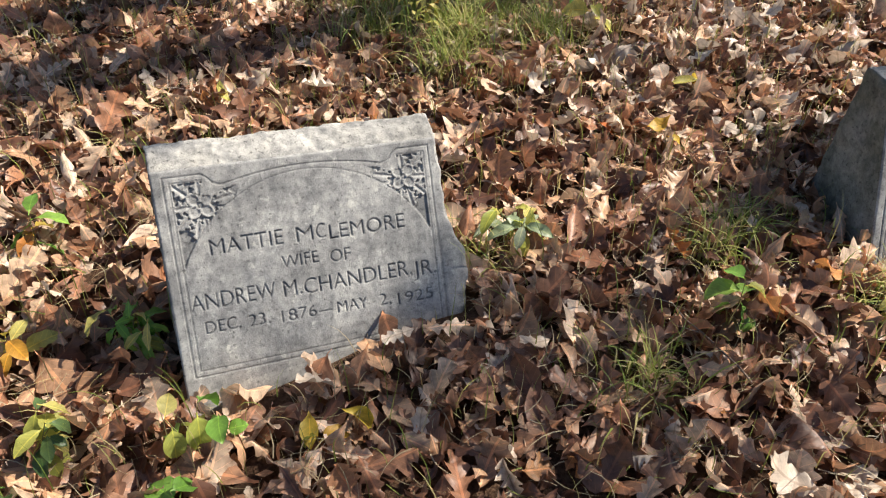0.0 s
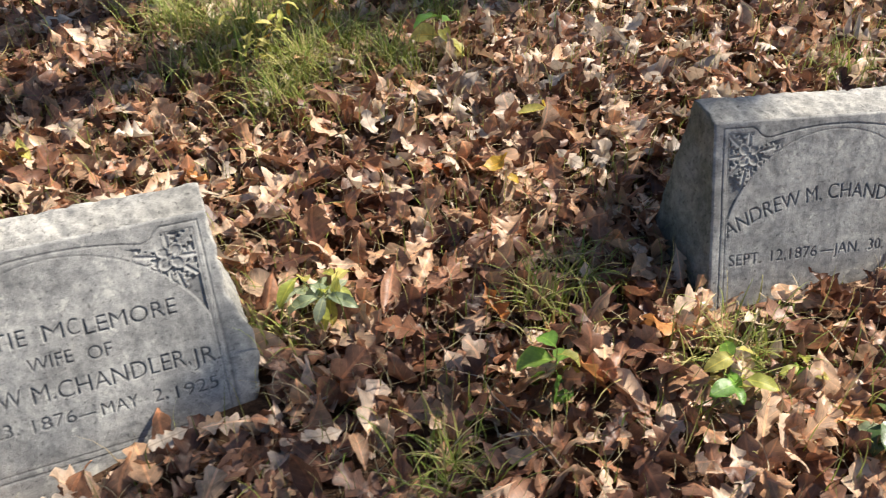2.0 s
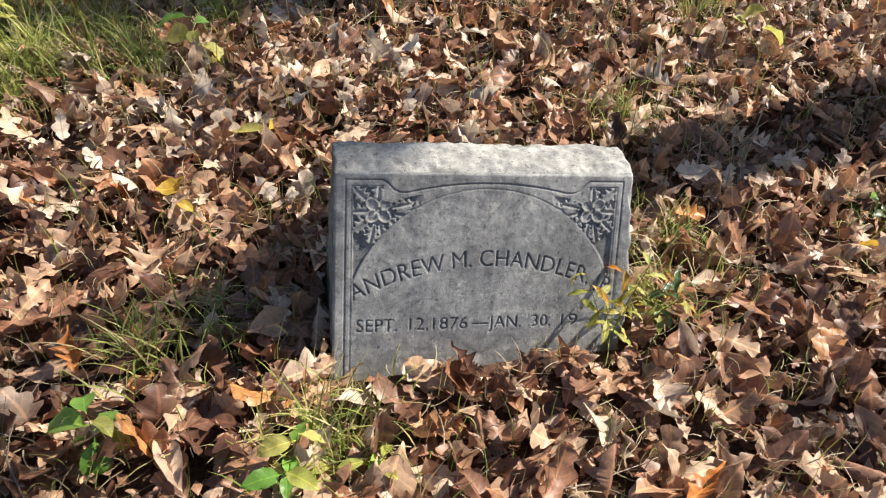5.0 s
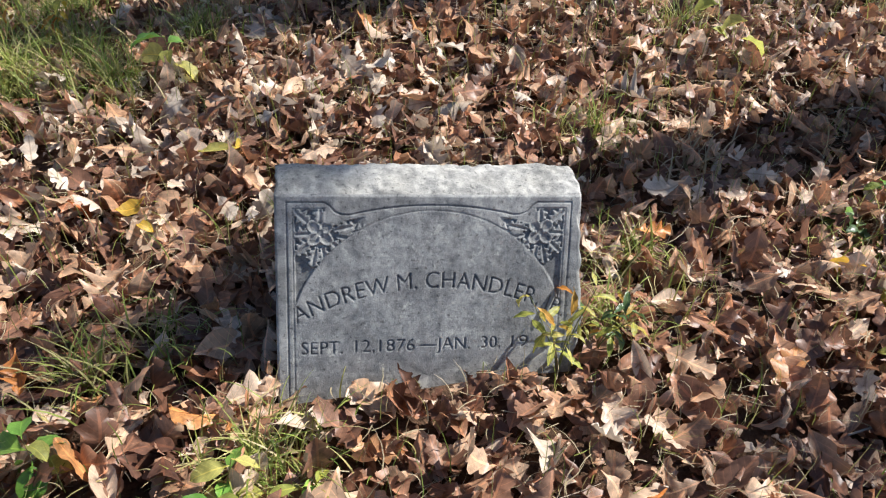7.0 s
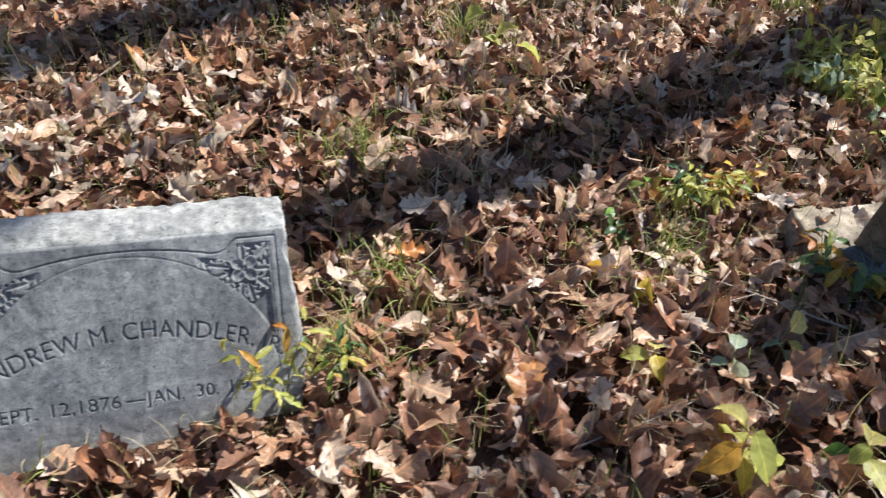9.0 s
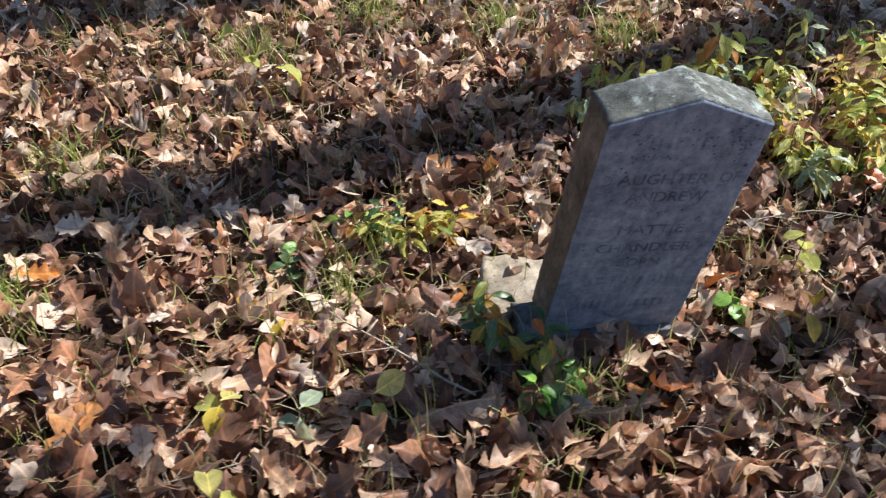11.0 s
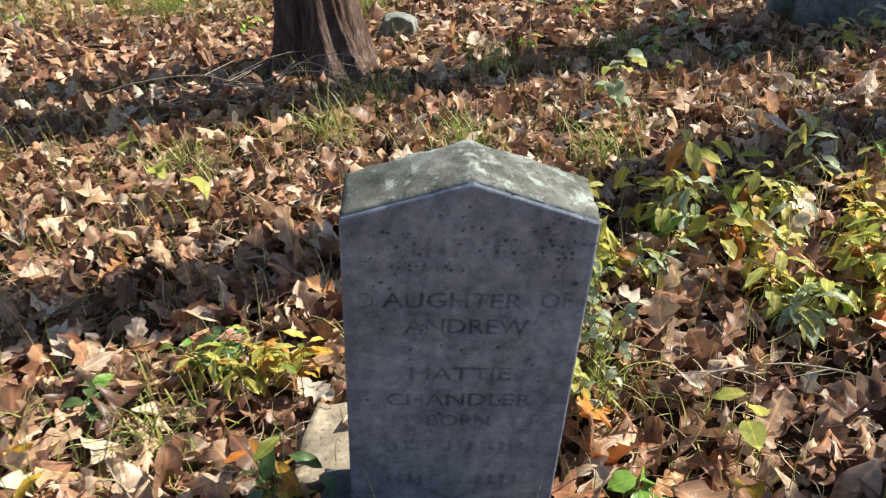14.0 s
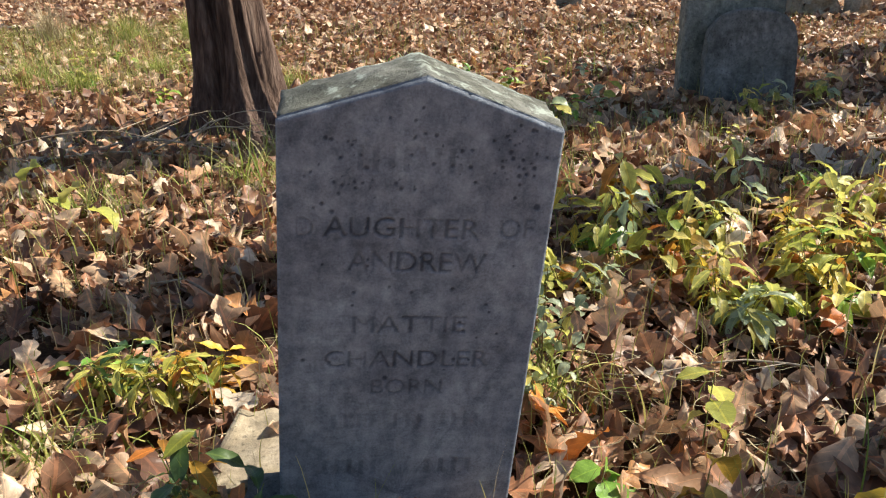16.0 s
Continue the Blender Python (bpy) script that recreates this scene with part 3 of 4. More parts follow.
def slant_marker(at, W, H, D, E, lines, label, chip_amount, seed, sill=None):
    """A low grave marker: a carved face that leans back, a rock-faced top and sides, an upright back."""
    base = thing("gravestone", None, None, label, "gravestone", "family grave markers", at=at)

    def chip(x, z):
        right = x > W / 2 - 0.03
        d = np.sin(z * 31 + seed) * 0.004 + np.sin(z * 83 + seed * 2) * 0.003
        return np.where(right, x + (x - W / 2 + 0.03) / 0.03 * (d - 0.002 + chip_amount * np.exp(-((z - 0.16) / 0.13) ** 2)), x)
    v, f, g = carved_face(W, H, lines, 0.0021, 0.09, sill=sill, chip=chip)
    part("carved_face", mesh_of("carved_face", v, f, shade_and_grime=g), MARBLE, base, "carved face with a bordered arch, corner flowers and writing")
    lean = -at.to_euler().x
    back = Vector((0, -math.sin(lean), math.cos(lean)))      # upright, seen from the stone's own frame

    def put(a, b, c):
        x = (a - 0.5) * (W - 0.004)
        zf = -0.09 + c * (H + 0.09)
        front = Vector((x, 0.006, zf - 0.001))
        top_back = Vector((x, D, H + E))
        low = top_back - back * ((H + E) * math.cos(lean) * 0.98 + 0.10)
        rear = low.lerp(top_back, c)
        p = front.lerp(rear, b)
        if c > 0.999 and 0 < b < 1:
            p.z += 0.006 * math.sin(math.pi * b)
        if b < 0.01:
            return p + Vector((0.9 * chip_amount * (a > 0.98) * math.exp(-((zf - 0.16) / 0.13) ** 2), 0, 0))
        q = craggy(craggy(p, 0.006, 0.08, seed), 0.003, 0.02, seed + 9)
        edge = chip_amount * (a > 0.98) * math.exp(-((zf - 0.16) / 0.13) ** 2)
        return q + Vector((edge, 0, 0))
    v, f = shell(110, 20, 50, put)
    me = mesh_of("body", v, f)
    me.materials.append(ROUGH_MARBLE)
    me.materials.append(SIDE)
    # left and back faces take the darker, greener stone
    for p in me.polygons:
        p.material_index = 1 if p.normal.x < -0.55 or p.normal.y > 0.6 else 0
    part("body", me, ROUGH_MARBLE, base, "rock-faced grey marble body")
    return base


STONE_ONE = pose(-2.1025, -0.2139, -0.0093, -33.2, 5.46, 10.15)
STONE_TWO = pose(-0.0627, -0.1309, -0.0086, -28.63, 4.68, -1.94)
STONE_THREE = pose(2.261, -0.1499, 0.0215, 6.63, 4.79, -0.29)


def words(z, cap, pieces, depth=1):
    """A line of writing, word by word: text, its left and its right end, and how far its foot stands above z."""
    return [(body, cap, (a + b) / 2, z + up, 1.0, None, depth, b - a) for body, a, b, up in pieces]


slant_marker(STONE_ONE, 0.7453, 0.5396, 0.062, 0.066,
             words(0.311, 0.040, [("MATTIE", -0.261, -0.078, 0.005), ("M", -0.042, 0.001, 0.003), ("C", 0.009, 0.034, 0.004), ("LEMORE", 0.043, 0.251, -0.003)])
             + words(0.250, 0.033, [("WIFE", -0.089, 0.007, 0.003), ("OF", 0.038, 0.091, -0.003)])
             + words(0.176, 0.042, [("ANDREW", -0.327, -0.116, 0.007), ("M.", -0.096, -0.049, 0.003), ("CHANDLER,", -0.042, 0.256, -0.001), ("JR.", 0.264, 0.330, -0.008)])
             + words(0.110, 0.032, [("DEC.", -0.302, -0.216, 0.011), ("23,", -0.194, -0.140, 0.008), ("1876", -0.115, -0.023, 0.003), ("\u2014", -0.013, 0.024, 0.001), ("MAY", 0.037, 0.119, -0.001), ("2,", 0.155, 0.187, -0.004), ("1925", 0.203, 0.305, -0.010)]),
             "low grey marble gravestone, tilted and sunk in leaves", 0.052, 1.0, sill=0.525)
slant_marker(STONE_TWO, 0.7671, 0.4766, 0.1108, 0.0583,
             [("ANDREW M. CHANDLER, JR.", 0.044, 0.008, 0.237, 1.0, 0.9, 1, 0.685)]
             + words(0.070, 0.034, [("SEPT.", -0.324, -0.222, -0.002), ("12,", -0.194, -0.146, 0), ("1876", -0.133, -0.043, 0), ("\u2014", -0.025, 0.017, 0.001), ("JAN.", 0.021, 0.108, 0.001), ("30,", 0.136, 0.186, 0.001), ("19", 0.212, 0.256, 0.001)]),
             "low grey marble gravestone standing in oak leaves", 0.022, 4.0)


def pointed_stone():
    W, H, A, D = 0.381, 0.6364, 0.063, 0.1247
    base = thing("gravestone", None, None, "upright blue-grey gravestone with a gabled top", "gravestone", "family grave markers", at=STONE_THREE)
    top = lambda ax: A * (1 - ax / (W / 2)) - 0.003
    lines = (words(0.471, 0.030, [("D", -0.166, -0.142, -0.002), ("OF", 0.117, 0.166, 0.003)], 0.55) + words(0.471, 0.030, [("AUGHTER", -0.128, 0.089, 0)], 0.95)
             + words(0.418, 0.031, [("ANDREW", -0.094, 0.103, 0)], 0.99) + words(0.366, 0.022, [("&", -0.010, 0.012, 0)], 0.35) + words(0.315, 0.029, [("MATTIE", -0.085, 0.083, 0)], 0.8)
             + words(0.254, 0.029, [("CHANDLER", -0.125, 0.124, 0)], 0.9) + words(0.204, 0.027, [("BORN", -0.053, 0.057, 0)], 0.75))
    # writing worn past reading, as bars
    bars = (words(0.568, 0.036, [("IIIIIII", -0.085, 0.045, 0)], 0.42) + words(0.140, 0.026, [("IIII", -0.112, -0.045, 0), ("III", -0.015, 0.030, 0), ("IIII", 0.060, 0.121, 0)], 0.42)
            + words(0.045, 0.030, [("IIIII", -0.123, -0.040, 0), ("IIII", 0.040, 0.117, 0)], 0.45))
    v, f, g = carved_face(W, H, lines + bars, 0.0019, 0.05, top=top, ornament=False, wear=0.35,
                          pits=[(-0.075, 0.585, 0.045, 26), (0.120, 0.590, 0.032, 38), (0.02, 0.625, 0.05, 22), (-0.10, 0.54, 0.03, 14), (0.0, 0.35, 0.13, 40)])
    part("carved_face", mesh_of("carved_face", v, f, shade_and_grime=g), SLATE, base, "dark blue-grey face with worn writing")

    def put(a, b, c):
        x = (a - 0.5) * (W - 0.003)
        z = -0.05 + c * (H + A * (1 - abs(x) / (W / 2)) - 0.001 + 0.05)
        p = Vector((x, 0.005 + b * (D - 0.005), z))
        if b < 0.01:
            return p
        if c > 0.99:
            return craggy(p, 0.0035, 0.03, 2.0) + Vector((0, 0, 0.002))
        return craggy(p, 0.0025, 0.05, 2.0)
    v, f = shell(40, 12, 40, put)
    me = mesh_of("body", v, f)
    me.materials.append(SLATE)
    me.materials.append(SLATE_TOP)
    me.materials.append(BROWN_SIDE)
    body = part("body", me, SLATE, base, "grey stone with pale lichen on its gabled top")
    # upper faces get the lichened stone, left faces the brown one
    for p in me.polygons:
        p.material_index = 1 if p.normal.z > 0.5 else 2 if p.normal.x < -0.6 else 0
    return base


pointed_stone()


# ---- stones round about ----
def rough_block(name, at, size, mat, label, category, crag=0.012, seed=0.0, rounded=0.0, group=""):
    sx, sy, sz = size

    def put(a, b, c):
        x, y, z = (a - 0.5) * sx, (b - 0.5) * sy, c * sz
        if rounded:
            k = rounded * (2 * a - 1) ** 4 * c
            z -= k * sz
            x *= 1 - 0.12 * c ** 3
        return craggy((x, y, z), crag, 0.09, seed)
    v, f = shell(22, 8, 20, put)
    return thing(name, mesh_of(name, v, f), mat, label, category, group, at=at)


rough_block("stone_slab", pose(2.12, 0.055, -0.13, 7, 5, -6), (0.36, 0.22, 0.12), SAND, "cracked pale stone slab under the gabled gravestone", "stone slab", 0.014, 3.0)
rough_block("stone_plinth", pose(2.205, -0.100, -0.135, 2, 4.5, -1), (0.42, 0.13, 0.125), GREY, "low dark stone plinth at the gabled gravestone's foot", "plinth", 0.007, 14.0)


def headstone(at, W, H, D, label, mat, round_top, seed):
    """A thin upright headstone with a rounded head."""
    def put(a, b, c):
        x = (a - 0.5) * W
        q = min(abs(2 * a - 1), 1.0)
        head = H - round_top * (1 - math.sqrt(max(0.0, 1 - q ** 2.6)))
        p = Vector((x, (b - 0.5) * D, -0.12 + c * (head + 0.12)))
        return craggy(p, 0.006, 0.07, seed)
    v, f = shell(36, 5, 30, put)
    return thing("headstone", mesh_of("headstone", v, f), mat, label, "gravestone", "far grave markers", at=at)


headstone(pose(4.64, 3.22, -0.02, -9, 2.0, -10), 0.53, 0.57, 0.09, "small dark headstone with a rounded top, leaning on another", GREY, 0.20, 5.0)
headstone(pose(4.63, 3.48, 0.0, -1, 0.5, -8), 0.60, 1.15, 0.12, "tall dark headstone shaded by trees", OLD, 0.05, 6.0)
headstone(pose(8.62, 9.95, 0.0, 0, 0, -8), 0.40, 0.9, 0.12, "distant dark headstone among fallen leaves", SLATE, 0.1, 7.0)
headstone(pose(6.25, 12.4, 0.0, 0, 0, -5), 0.42, 0.8, 0.12, "distant grey-green headstone among fallen leaves", OLD, 0.1, 8.0)
rough_block("boulder", pose(8.98, 9.6, -0.1, 0, 0, -20), (0.72, 0.42, 0.50), SAND, "pale rounded boulder among fallen leaves", "rock", 0.05, 9.0, 0.5)
rough_block("boulder", pose(9.45, 9.25, -0.08, 0, 0, 15), (0.30, 0.25, 0.36), SAND, "small pale rounded rock among fallen leaves", "rock", 0.03, 11.0, 0.6)
rough_block("stone_block", pose(2.10, 3.62, -0.06, 0, 4, -10), (0.22, 0.16, 0.19), OLD, "mossy grey stone beside the tree trunk", "stone", 0.02, 12.0, 0.2)


# ---- trees ----
def tree(x, y, radius, height, lean, label, seed, flare=0.35, limbs=9, crown=260, detail=32, first=0.35, boughs=(), roots=(), bark=0.34, taper=0.8):
    """A trunk with a flared foot and ridged bark, limbs that fork, and a thin crown of clumps of small leaves."""
    r = np.random.default_rng(seed)
    base = thing("tree", None, None, label, "tree", "trees", at=pose(x, y, float(ground_z(x, y)) - 0.05))
    hs = np.concatenate([np.linspace(0, 1.5, 26), np.linspace(1.6, height, 22)])
    pts = [Vector((lean[0] * h + 0.06 * math.sin(h * 0.9 + seed) * min(h / 3, 1), lean[1] * h + 0.05 * math.sin(h * 0.7 + 1) * min(h / 3, 1), h)) for h in hs]
    rad = [radius * (1 - taper * (h / height) ** 1.3) * (1 + flare * math.exp(-h / 0.22)) for h in hs]
    v, f, u = tube(pts, rad, detail, bark)
    for a, far in roots:
        # a root swells out of the foot that way
        d = v[:, :2] - np.array([(p.x, p.y) for p in pts for _ in range(detail)])
        k = far * np.exp(-v[:, 2] / 0.16) * np.clip(np.cos(np.arctan2(d[:, 1], d[:, 0]) - a), 0, 1) ** 5
        v[:, :2] += k[:, None] * np.array((math.cos(a), math.sin(a)))
    part("trunk", mesh_of("trunk", v, f, u), BARK, base, "shaggy grey-brown bark")
    tips = []
    for n in range(limbs):
        h = height * (first + (0.95 - first) * (n + r.random() * 0.6) / limbs)
        k = int(np.searchsorted(hs, h)) - 1
        a, ln = r.uniform(0, 2 * math.pi), (height - h) * 0.45 + 0.7
        way = Vector((math.cos(a), math.sin(a), r.uniform(0.3, 0.9))).normalized()
        q, line = pts[k].copy(), []
        for s in range(7):
            line.append(q.copy())
            way = (way + Vector(r.normal(0, 0.16, 3)) + Vector((0, 0, 0.05))).normalized()
            q = q + way * (ln / 6)
        thick = min(rad[k] * 0.45, 0.02 + ln * 0.018)
        pieces = [tube(line, [thick * (1 - 0.14 * s) for s in range(7)], 7)]
        for s in range(2, 7):
            for _ in range(2):
                q2, way2, line2 = line[s].copy(), (way + Vector(r.normal(0, 0.7, 3))).normalized(), []
                for w in range(4):
                    line2.append(q2.copy())
                    way2 = (way2 + Vector(r.normal(0, 0.2, 3))).normalized()
                    q2 = q2 + way2 * (ln * 0.11)
                pieces.append(tube(line2, [thick * 0.35 * (1 - 0.28 * w) for w in range(4)], 5))
                tips += line2[1:]
        part("limb", mesh_of("limb", *joined(pieces)), BARK, base)
    v0, f0, u0 = FLAT[seed % 4]
    pieces = []
    for h, a, ln, rise, loose in boughs:
        # a long bough with a loose tuft of leaves at its end, added out of view to dapple the graves
        k = int(np.searchsorted(hs, h)) - 1
        line = [pts[k] + Vector((math.cos(a) * ln, math.sin(a) * ln, rise)) * (s / 6) + Vector((0, 0, 0.04 * math.sin(s))) for s in range(7)]
        part("limb", mesh_of("limb", *tube(line, [0.035 * (1 - 0.12 * s) for s in range(7)], 7)), BARK, base)
        for n in range(62):
            m = Matrix.Translation(line[6] + Vector(r.normal(0, loose, 3))) @ Euler(r.uniform(0, 6.28, 3)).to_matrix().to_4x4()
            pieces.append((v0 @ np.array(m.to_3x3()).T * r.uniform(0.09, 0.15) + np.array(m.translation), f0, u0))
    for n in range(crown):
        t = tips[int(r.integers(0, len(tips)))]
        m = Matrix.Translation(t + Vector(r.normal(0, 0.13, 3))) @ Euler(r.uniform(0, 6.28, 3)).to_matrix().to_4x4()
        m3, off = np.array(m.to_3x3()), np.array(m.translation)
        pieces.append((v0 @ m3.T * r.uniform(0.08, 0.15) + off, f0, u0))
    part("crown", mesh_of("crown", *joined(pieces)), AUTUMN, base, "thin crown of brown and yellow leaves")
    return base


tree(1.71, 3.02, 0.168, 9.0, (-0.045, 0.03), "cedar with shaggy grey-brown bark and a flared foot", 3, 0.6, detail=96, first=0.45, roots=((-0.95, 0.30), (3.4, 0.14), (-2.1, 0.12), (0.4, 0.12)), bark=0.34)


def toward_sun(x, y, away):
    return x + away * math.cos(radians(SUN_AZ)), y + away * math.sin(radians(SUN_AZ))


# unseen trees added up the sun's side, whose trunks draw the long shadows over the graves
for (sx, sy), away, radius, height, seed, first, limbs, crown in (((1.5, 0.82), 6.0, 0.265, 7.9, 11, 0.93, 0, 0), ((-2.2, 1.47), 10.5, 0.36, 13.0, 12, 0.78, 6, 60), ((5.0, 2.9), 3.8, 0.22, 5.2, 13, 0.42, 9, 240),
                                                                  ((3.0, -0.14), 4.5, 0.14, 6.0, 17, 0.6, 6, 50), ((5.8, 4.9), 5.0, 0.36, 7.0, 18, 0.40, 10, 450), ((6.2, 8.6), 8.0, 0.40, 9.0, 19, 0.35, 11, 800)):
    px, py = toward_sun(sx, sy, away)
    tree(px, py, radius, height, (0, 0), "unseen tall slender tree added for its shade, half bare in autumn", seed, 0.3, limbs=limbs, crown=crown, detail=14, first=first, taper=0.5 if seed == 11 else 0.8,
         boughs=[(6.6, radians(SUN_AZ - 90), 1.15, 0.2, 0.20), (7.7, radians(SUN_AZ - 90), 0.66, 1.25, 0.20), (7.9, radians(SUN_AZ - 90), 0.20, 1.5, 0.15), (7.9, radians(SUN_AZ - 90), 0.70, 1.3, 0.22), (7.9, radians(SUN_AZ - 90), 0.64, 1.8, 0.22), (7.9, radians(SUN_AZ - 90), 0.52, 2.3, 0.22)] if seed == 11 else ())


# ---- plants ----
GREENS = {"green": GREEN, "lime": LIME, "yellow": YELLOW, "autumn": AUTUMN, "pale": PALE, "deep": DEEP}
PLAN = {}


def leaf_mesh(kind, wide, n):
    key = (kind, wide, n)
    if key not in PLAN:
        v, f, u = blade(9, plain_leaf(wide, 0.8 if wide > 0.25 else 1.0, 0.12), 0.25 + 0.12 * n, -0.5 - 0.35 * n, 0.3 * (n - 1), 0.008, 200 + n)
        v = v + (0.5, 0, 0)
        PLAN[key] = mesh_of("leaf", v, f, u)
        PLAN[key].materials.append(GREENS[kind])
    return PLAN[key]


def seedling(x, y, height, count, size, kind, label, wide=0.28, seed=0, second=None, stems=1, spread_out=0.5, category="seedling"):
    """A small plant: thin stems and single leaves set round them."""
    r = np.random.default_rng(seed * 13 + int(abs(x) * 100) + int(abs(y) * 1000))
    base = thing("seedling", None, None, label, category, "low plants", at=pose(x, y, float(ground_z(x, y))))
    for s in range(stems):
        a = r.uniform(0, 6.28)
        out = spread_out * height * (0.15 if stems == 1 else 0.7)
        line = [Vector((math.cos(a) * out * (q / 5) ** 1.5, math.sin(a) * out * (q / 5) ** 1.5, height * q / 5 * r.uniform(0.9, 1.05))) for q in range(6)]
        stem = part("stem", mesh_of("stem", *tube(line, [0.0024 * (1 - 0.12 * q) for q in range(6)], 5)), STEM, base)
        for n in range(count):
            q = 0.35 + 0.65 * (n + 1) / count
            k = q * 5
            p = line[int(min(k, 4))].lerp(line[int(min(k, 4)) + 1], k - int(min(k, 4)))
            b = n * 2.4 + r.uniform(-0.5, 0.5)
            ln = size * r.uniform(0.7, 1.2)
            m = Matrix.Translation(p) @ Euler((r.normal(0, 0.3), r.uniform(-0.45, 0.60), b)).to_matrix().to_4x4() @ Matrix.Scale(ln, 4)
            use = second if second and r.random() < 0.35 else kind
            part("leaf", leaf_mesh(use, wide, int(r.integers(0, 3))), GREENS[use], stem, at=m)
    return base


def grass_tuft(x, y, count, length, label, dry=0.3, seed=0, wide=0.0030, out=0.11):
    r = np.random.default_rng(seed * 17 + int(abs(x) * 77) + int(abs(y) * 131))
    pieces = []
    for n in range(count):
        a, b = r.uniform(0, 6.28), r.uniform(0, 6.28)
        d = abs(r.normal(0, out))
        ln, bend = length * r.uniform(0.45, 1.2), r.uniform(0.6, 2.4)
        p0 = np.array((d * math.cos(a), d * math.sin(a), 0))
        p0[2] = float(ground_z(x + p0[0], y + p0[1]) - ground_z(x, y))
        side = np.array((-math.sin(b), math.cos(b), 0)) * wide * r.uniform(0.5, 1.2)
        vs, us = [], []
        for q in range(6):
            s, ang = q / 5, bend * q / 5
            rad = ln / bend
            c = p0 + np.array((math.cos(b) * rad * (1 - math.cos(ang)), math.sin(b) * rad * (1 - math.cos(ang)), rad * math.sin(ang)))
            w = side * (1 - s ** 2) + side * 0.05
            vs += [c - w, c + w]
            us += [(s, 0.3), (s, 0.7)]
        fs = []
        for q in range(5):
            fs += [(2 * q, 2 * q + 1, 2 * q + 3), (2 * q, 2 * q + 3, 2 * q + 2)]
        pieces.append((np.array(vs), np.array(fs), np.array(us)))
    return thing("grass_tuft", mesh_of("grass_tuft", *joined(pieces)), STRAW if r.random() < dry else GRASS, label, "grass", "grass tufts", "stuff", at=pose(x, y, float(ground_z(x, y))))


# grass between and behind the graves
for n, (x, y, count, length) in enumerate([
        (-1.40, 1.42, 150, 0.24), (-1.60, 1.75, 130, 0.28), (-1.20, 1.60, 110, 0.22), (-1.75, 1.55, 80, 0.22), (-1.05, 1.38, 110, 0.2), (-1.5, 1.2, 100, 0.2), (-1.3, 1.95, 120, 0.26), (-1.85, 1.9, 120, 0.28), (-0.75, 1.75, 70, 0.2), (-0.93, -0.03, 46, 0.17), (-1.30, -0.48, 60, 0.16), (-0.50, -0.34, 90, 0.15), (-0.44, -0.30, 50, 0.13),
        (0.70, 0.88, 50, 0.16), (1.36, 0.26, 30, 0.14), (0.62, 0.24, 40, 0.15), (0.48, -0.02, 40, 0.15), (-1.62, 0.05, 30, 0.14), (0.01, 7.98, 160, 0.45), (-0.9, 8.24, 160, 0.5), (0.6, 8.3, 120, 0.4), (0.35, 4.8, 130, 0.2), (-0.1, 5.2, 130, 0.2),
        (0.8, 5.4, 120, 0.2), (1.9, 4.4, 70, 0.2), (2.11, -0.34, 40, 0.13), (2.62, 0.25, 60, 0.16), (1.55, 0.18, 40, 0.14), (1.85, 1.9, 60, 0.22), (2.4, 1.7, 60, 0.2), (1.3, 1.6, 60, 0.18), (2.9, 1.5, 50, 0.2), (-0.75, 0.05, 36, 0.16), (1.0, 0.7, 30, 0.15), (-0.25, -0.7, 30, 0.14), (2.0, 2.3, 50, 0.22), (2.6, 2.6, 60, 0.25), (3.3, 3.0, 50, 0.2)]):
    grass_tuft(x, y, int(count * 2.2), length * 1.2, "tuft of thin yellow-green grass among fallen leaves", 0.06, n)

# thin wisps of grass and straw all about
def wisps(count, box, length, name, mat, label, flat=0.0):
    r = np.random.default_rng(count)
    x, y = r.uniform(box[0], box[1], count), r.uniform(box[2], box[3], count)
    keep = free_of_stones(x, y)
    x, y = x[keep], y[keep]
    n = len(x)
    b, ln, bend = r.uniform(0, 6.28, n), length * r.uniform(0.4, 1.5, n), r.uniform(0.2, 1.3, n)
    z0 = ground_z(x, y) + (r.uniform(0.035, 0.075, n) if flat else 0.0)
    lift = np.where(r.random(n) < flat, r.uniform(0.02, 0.25, n), 1.0)
    wide = r.uniform(0.0007, 0.0019, n)
    vs, us = [], []
    for q in range(5):
        s = q / 4
        ang, rad = bend * s, ln / bend
        out = rad * (1 - np.cos(ang)) * lift + ln * s * (1 - lift)
        side = wide * (1 - s ** 2 * 0.9)
        px, py, pz = x + np.cos(b + 0.5 * s) * out, y + np.sin(b + 0.5 * s) * out, z0 + rad * np.sin(ang) * lift
        for k in (-1, 1):
            vs.append(np.stack([px - np.sin(b) * side * k, py + np.cos(b) * side * k, pz], -1))
            us.append(np.tile((s, 0.3 if k < 0 else 0.7), (n, 1)))
    v, u = np.stack(vs, 1).reshape(-1, 3), np.stack(us, 1).reshape(-1, 2)
    f = np.array([t for q in range(4) for t in ((2 * q, 2 * q + 1, 2 * q + 3), (2 * q, 2 * q + 3, 2 * q + 2))])
    f = (f[None] + (np.arange(n) * 10)[:, None, None]).reshape(-1, 3)
    return thing(name, mesh_of(name, v, f, u), mat, label, "grass", kind="stuff")


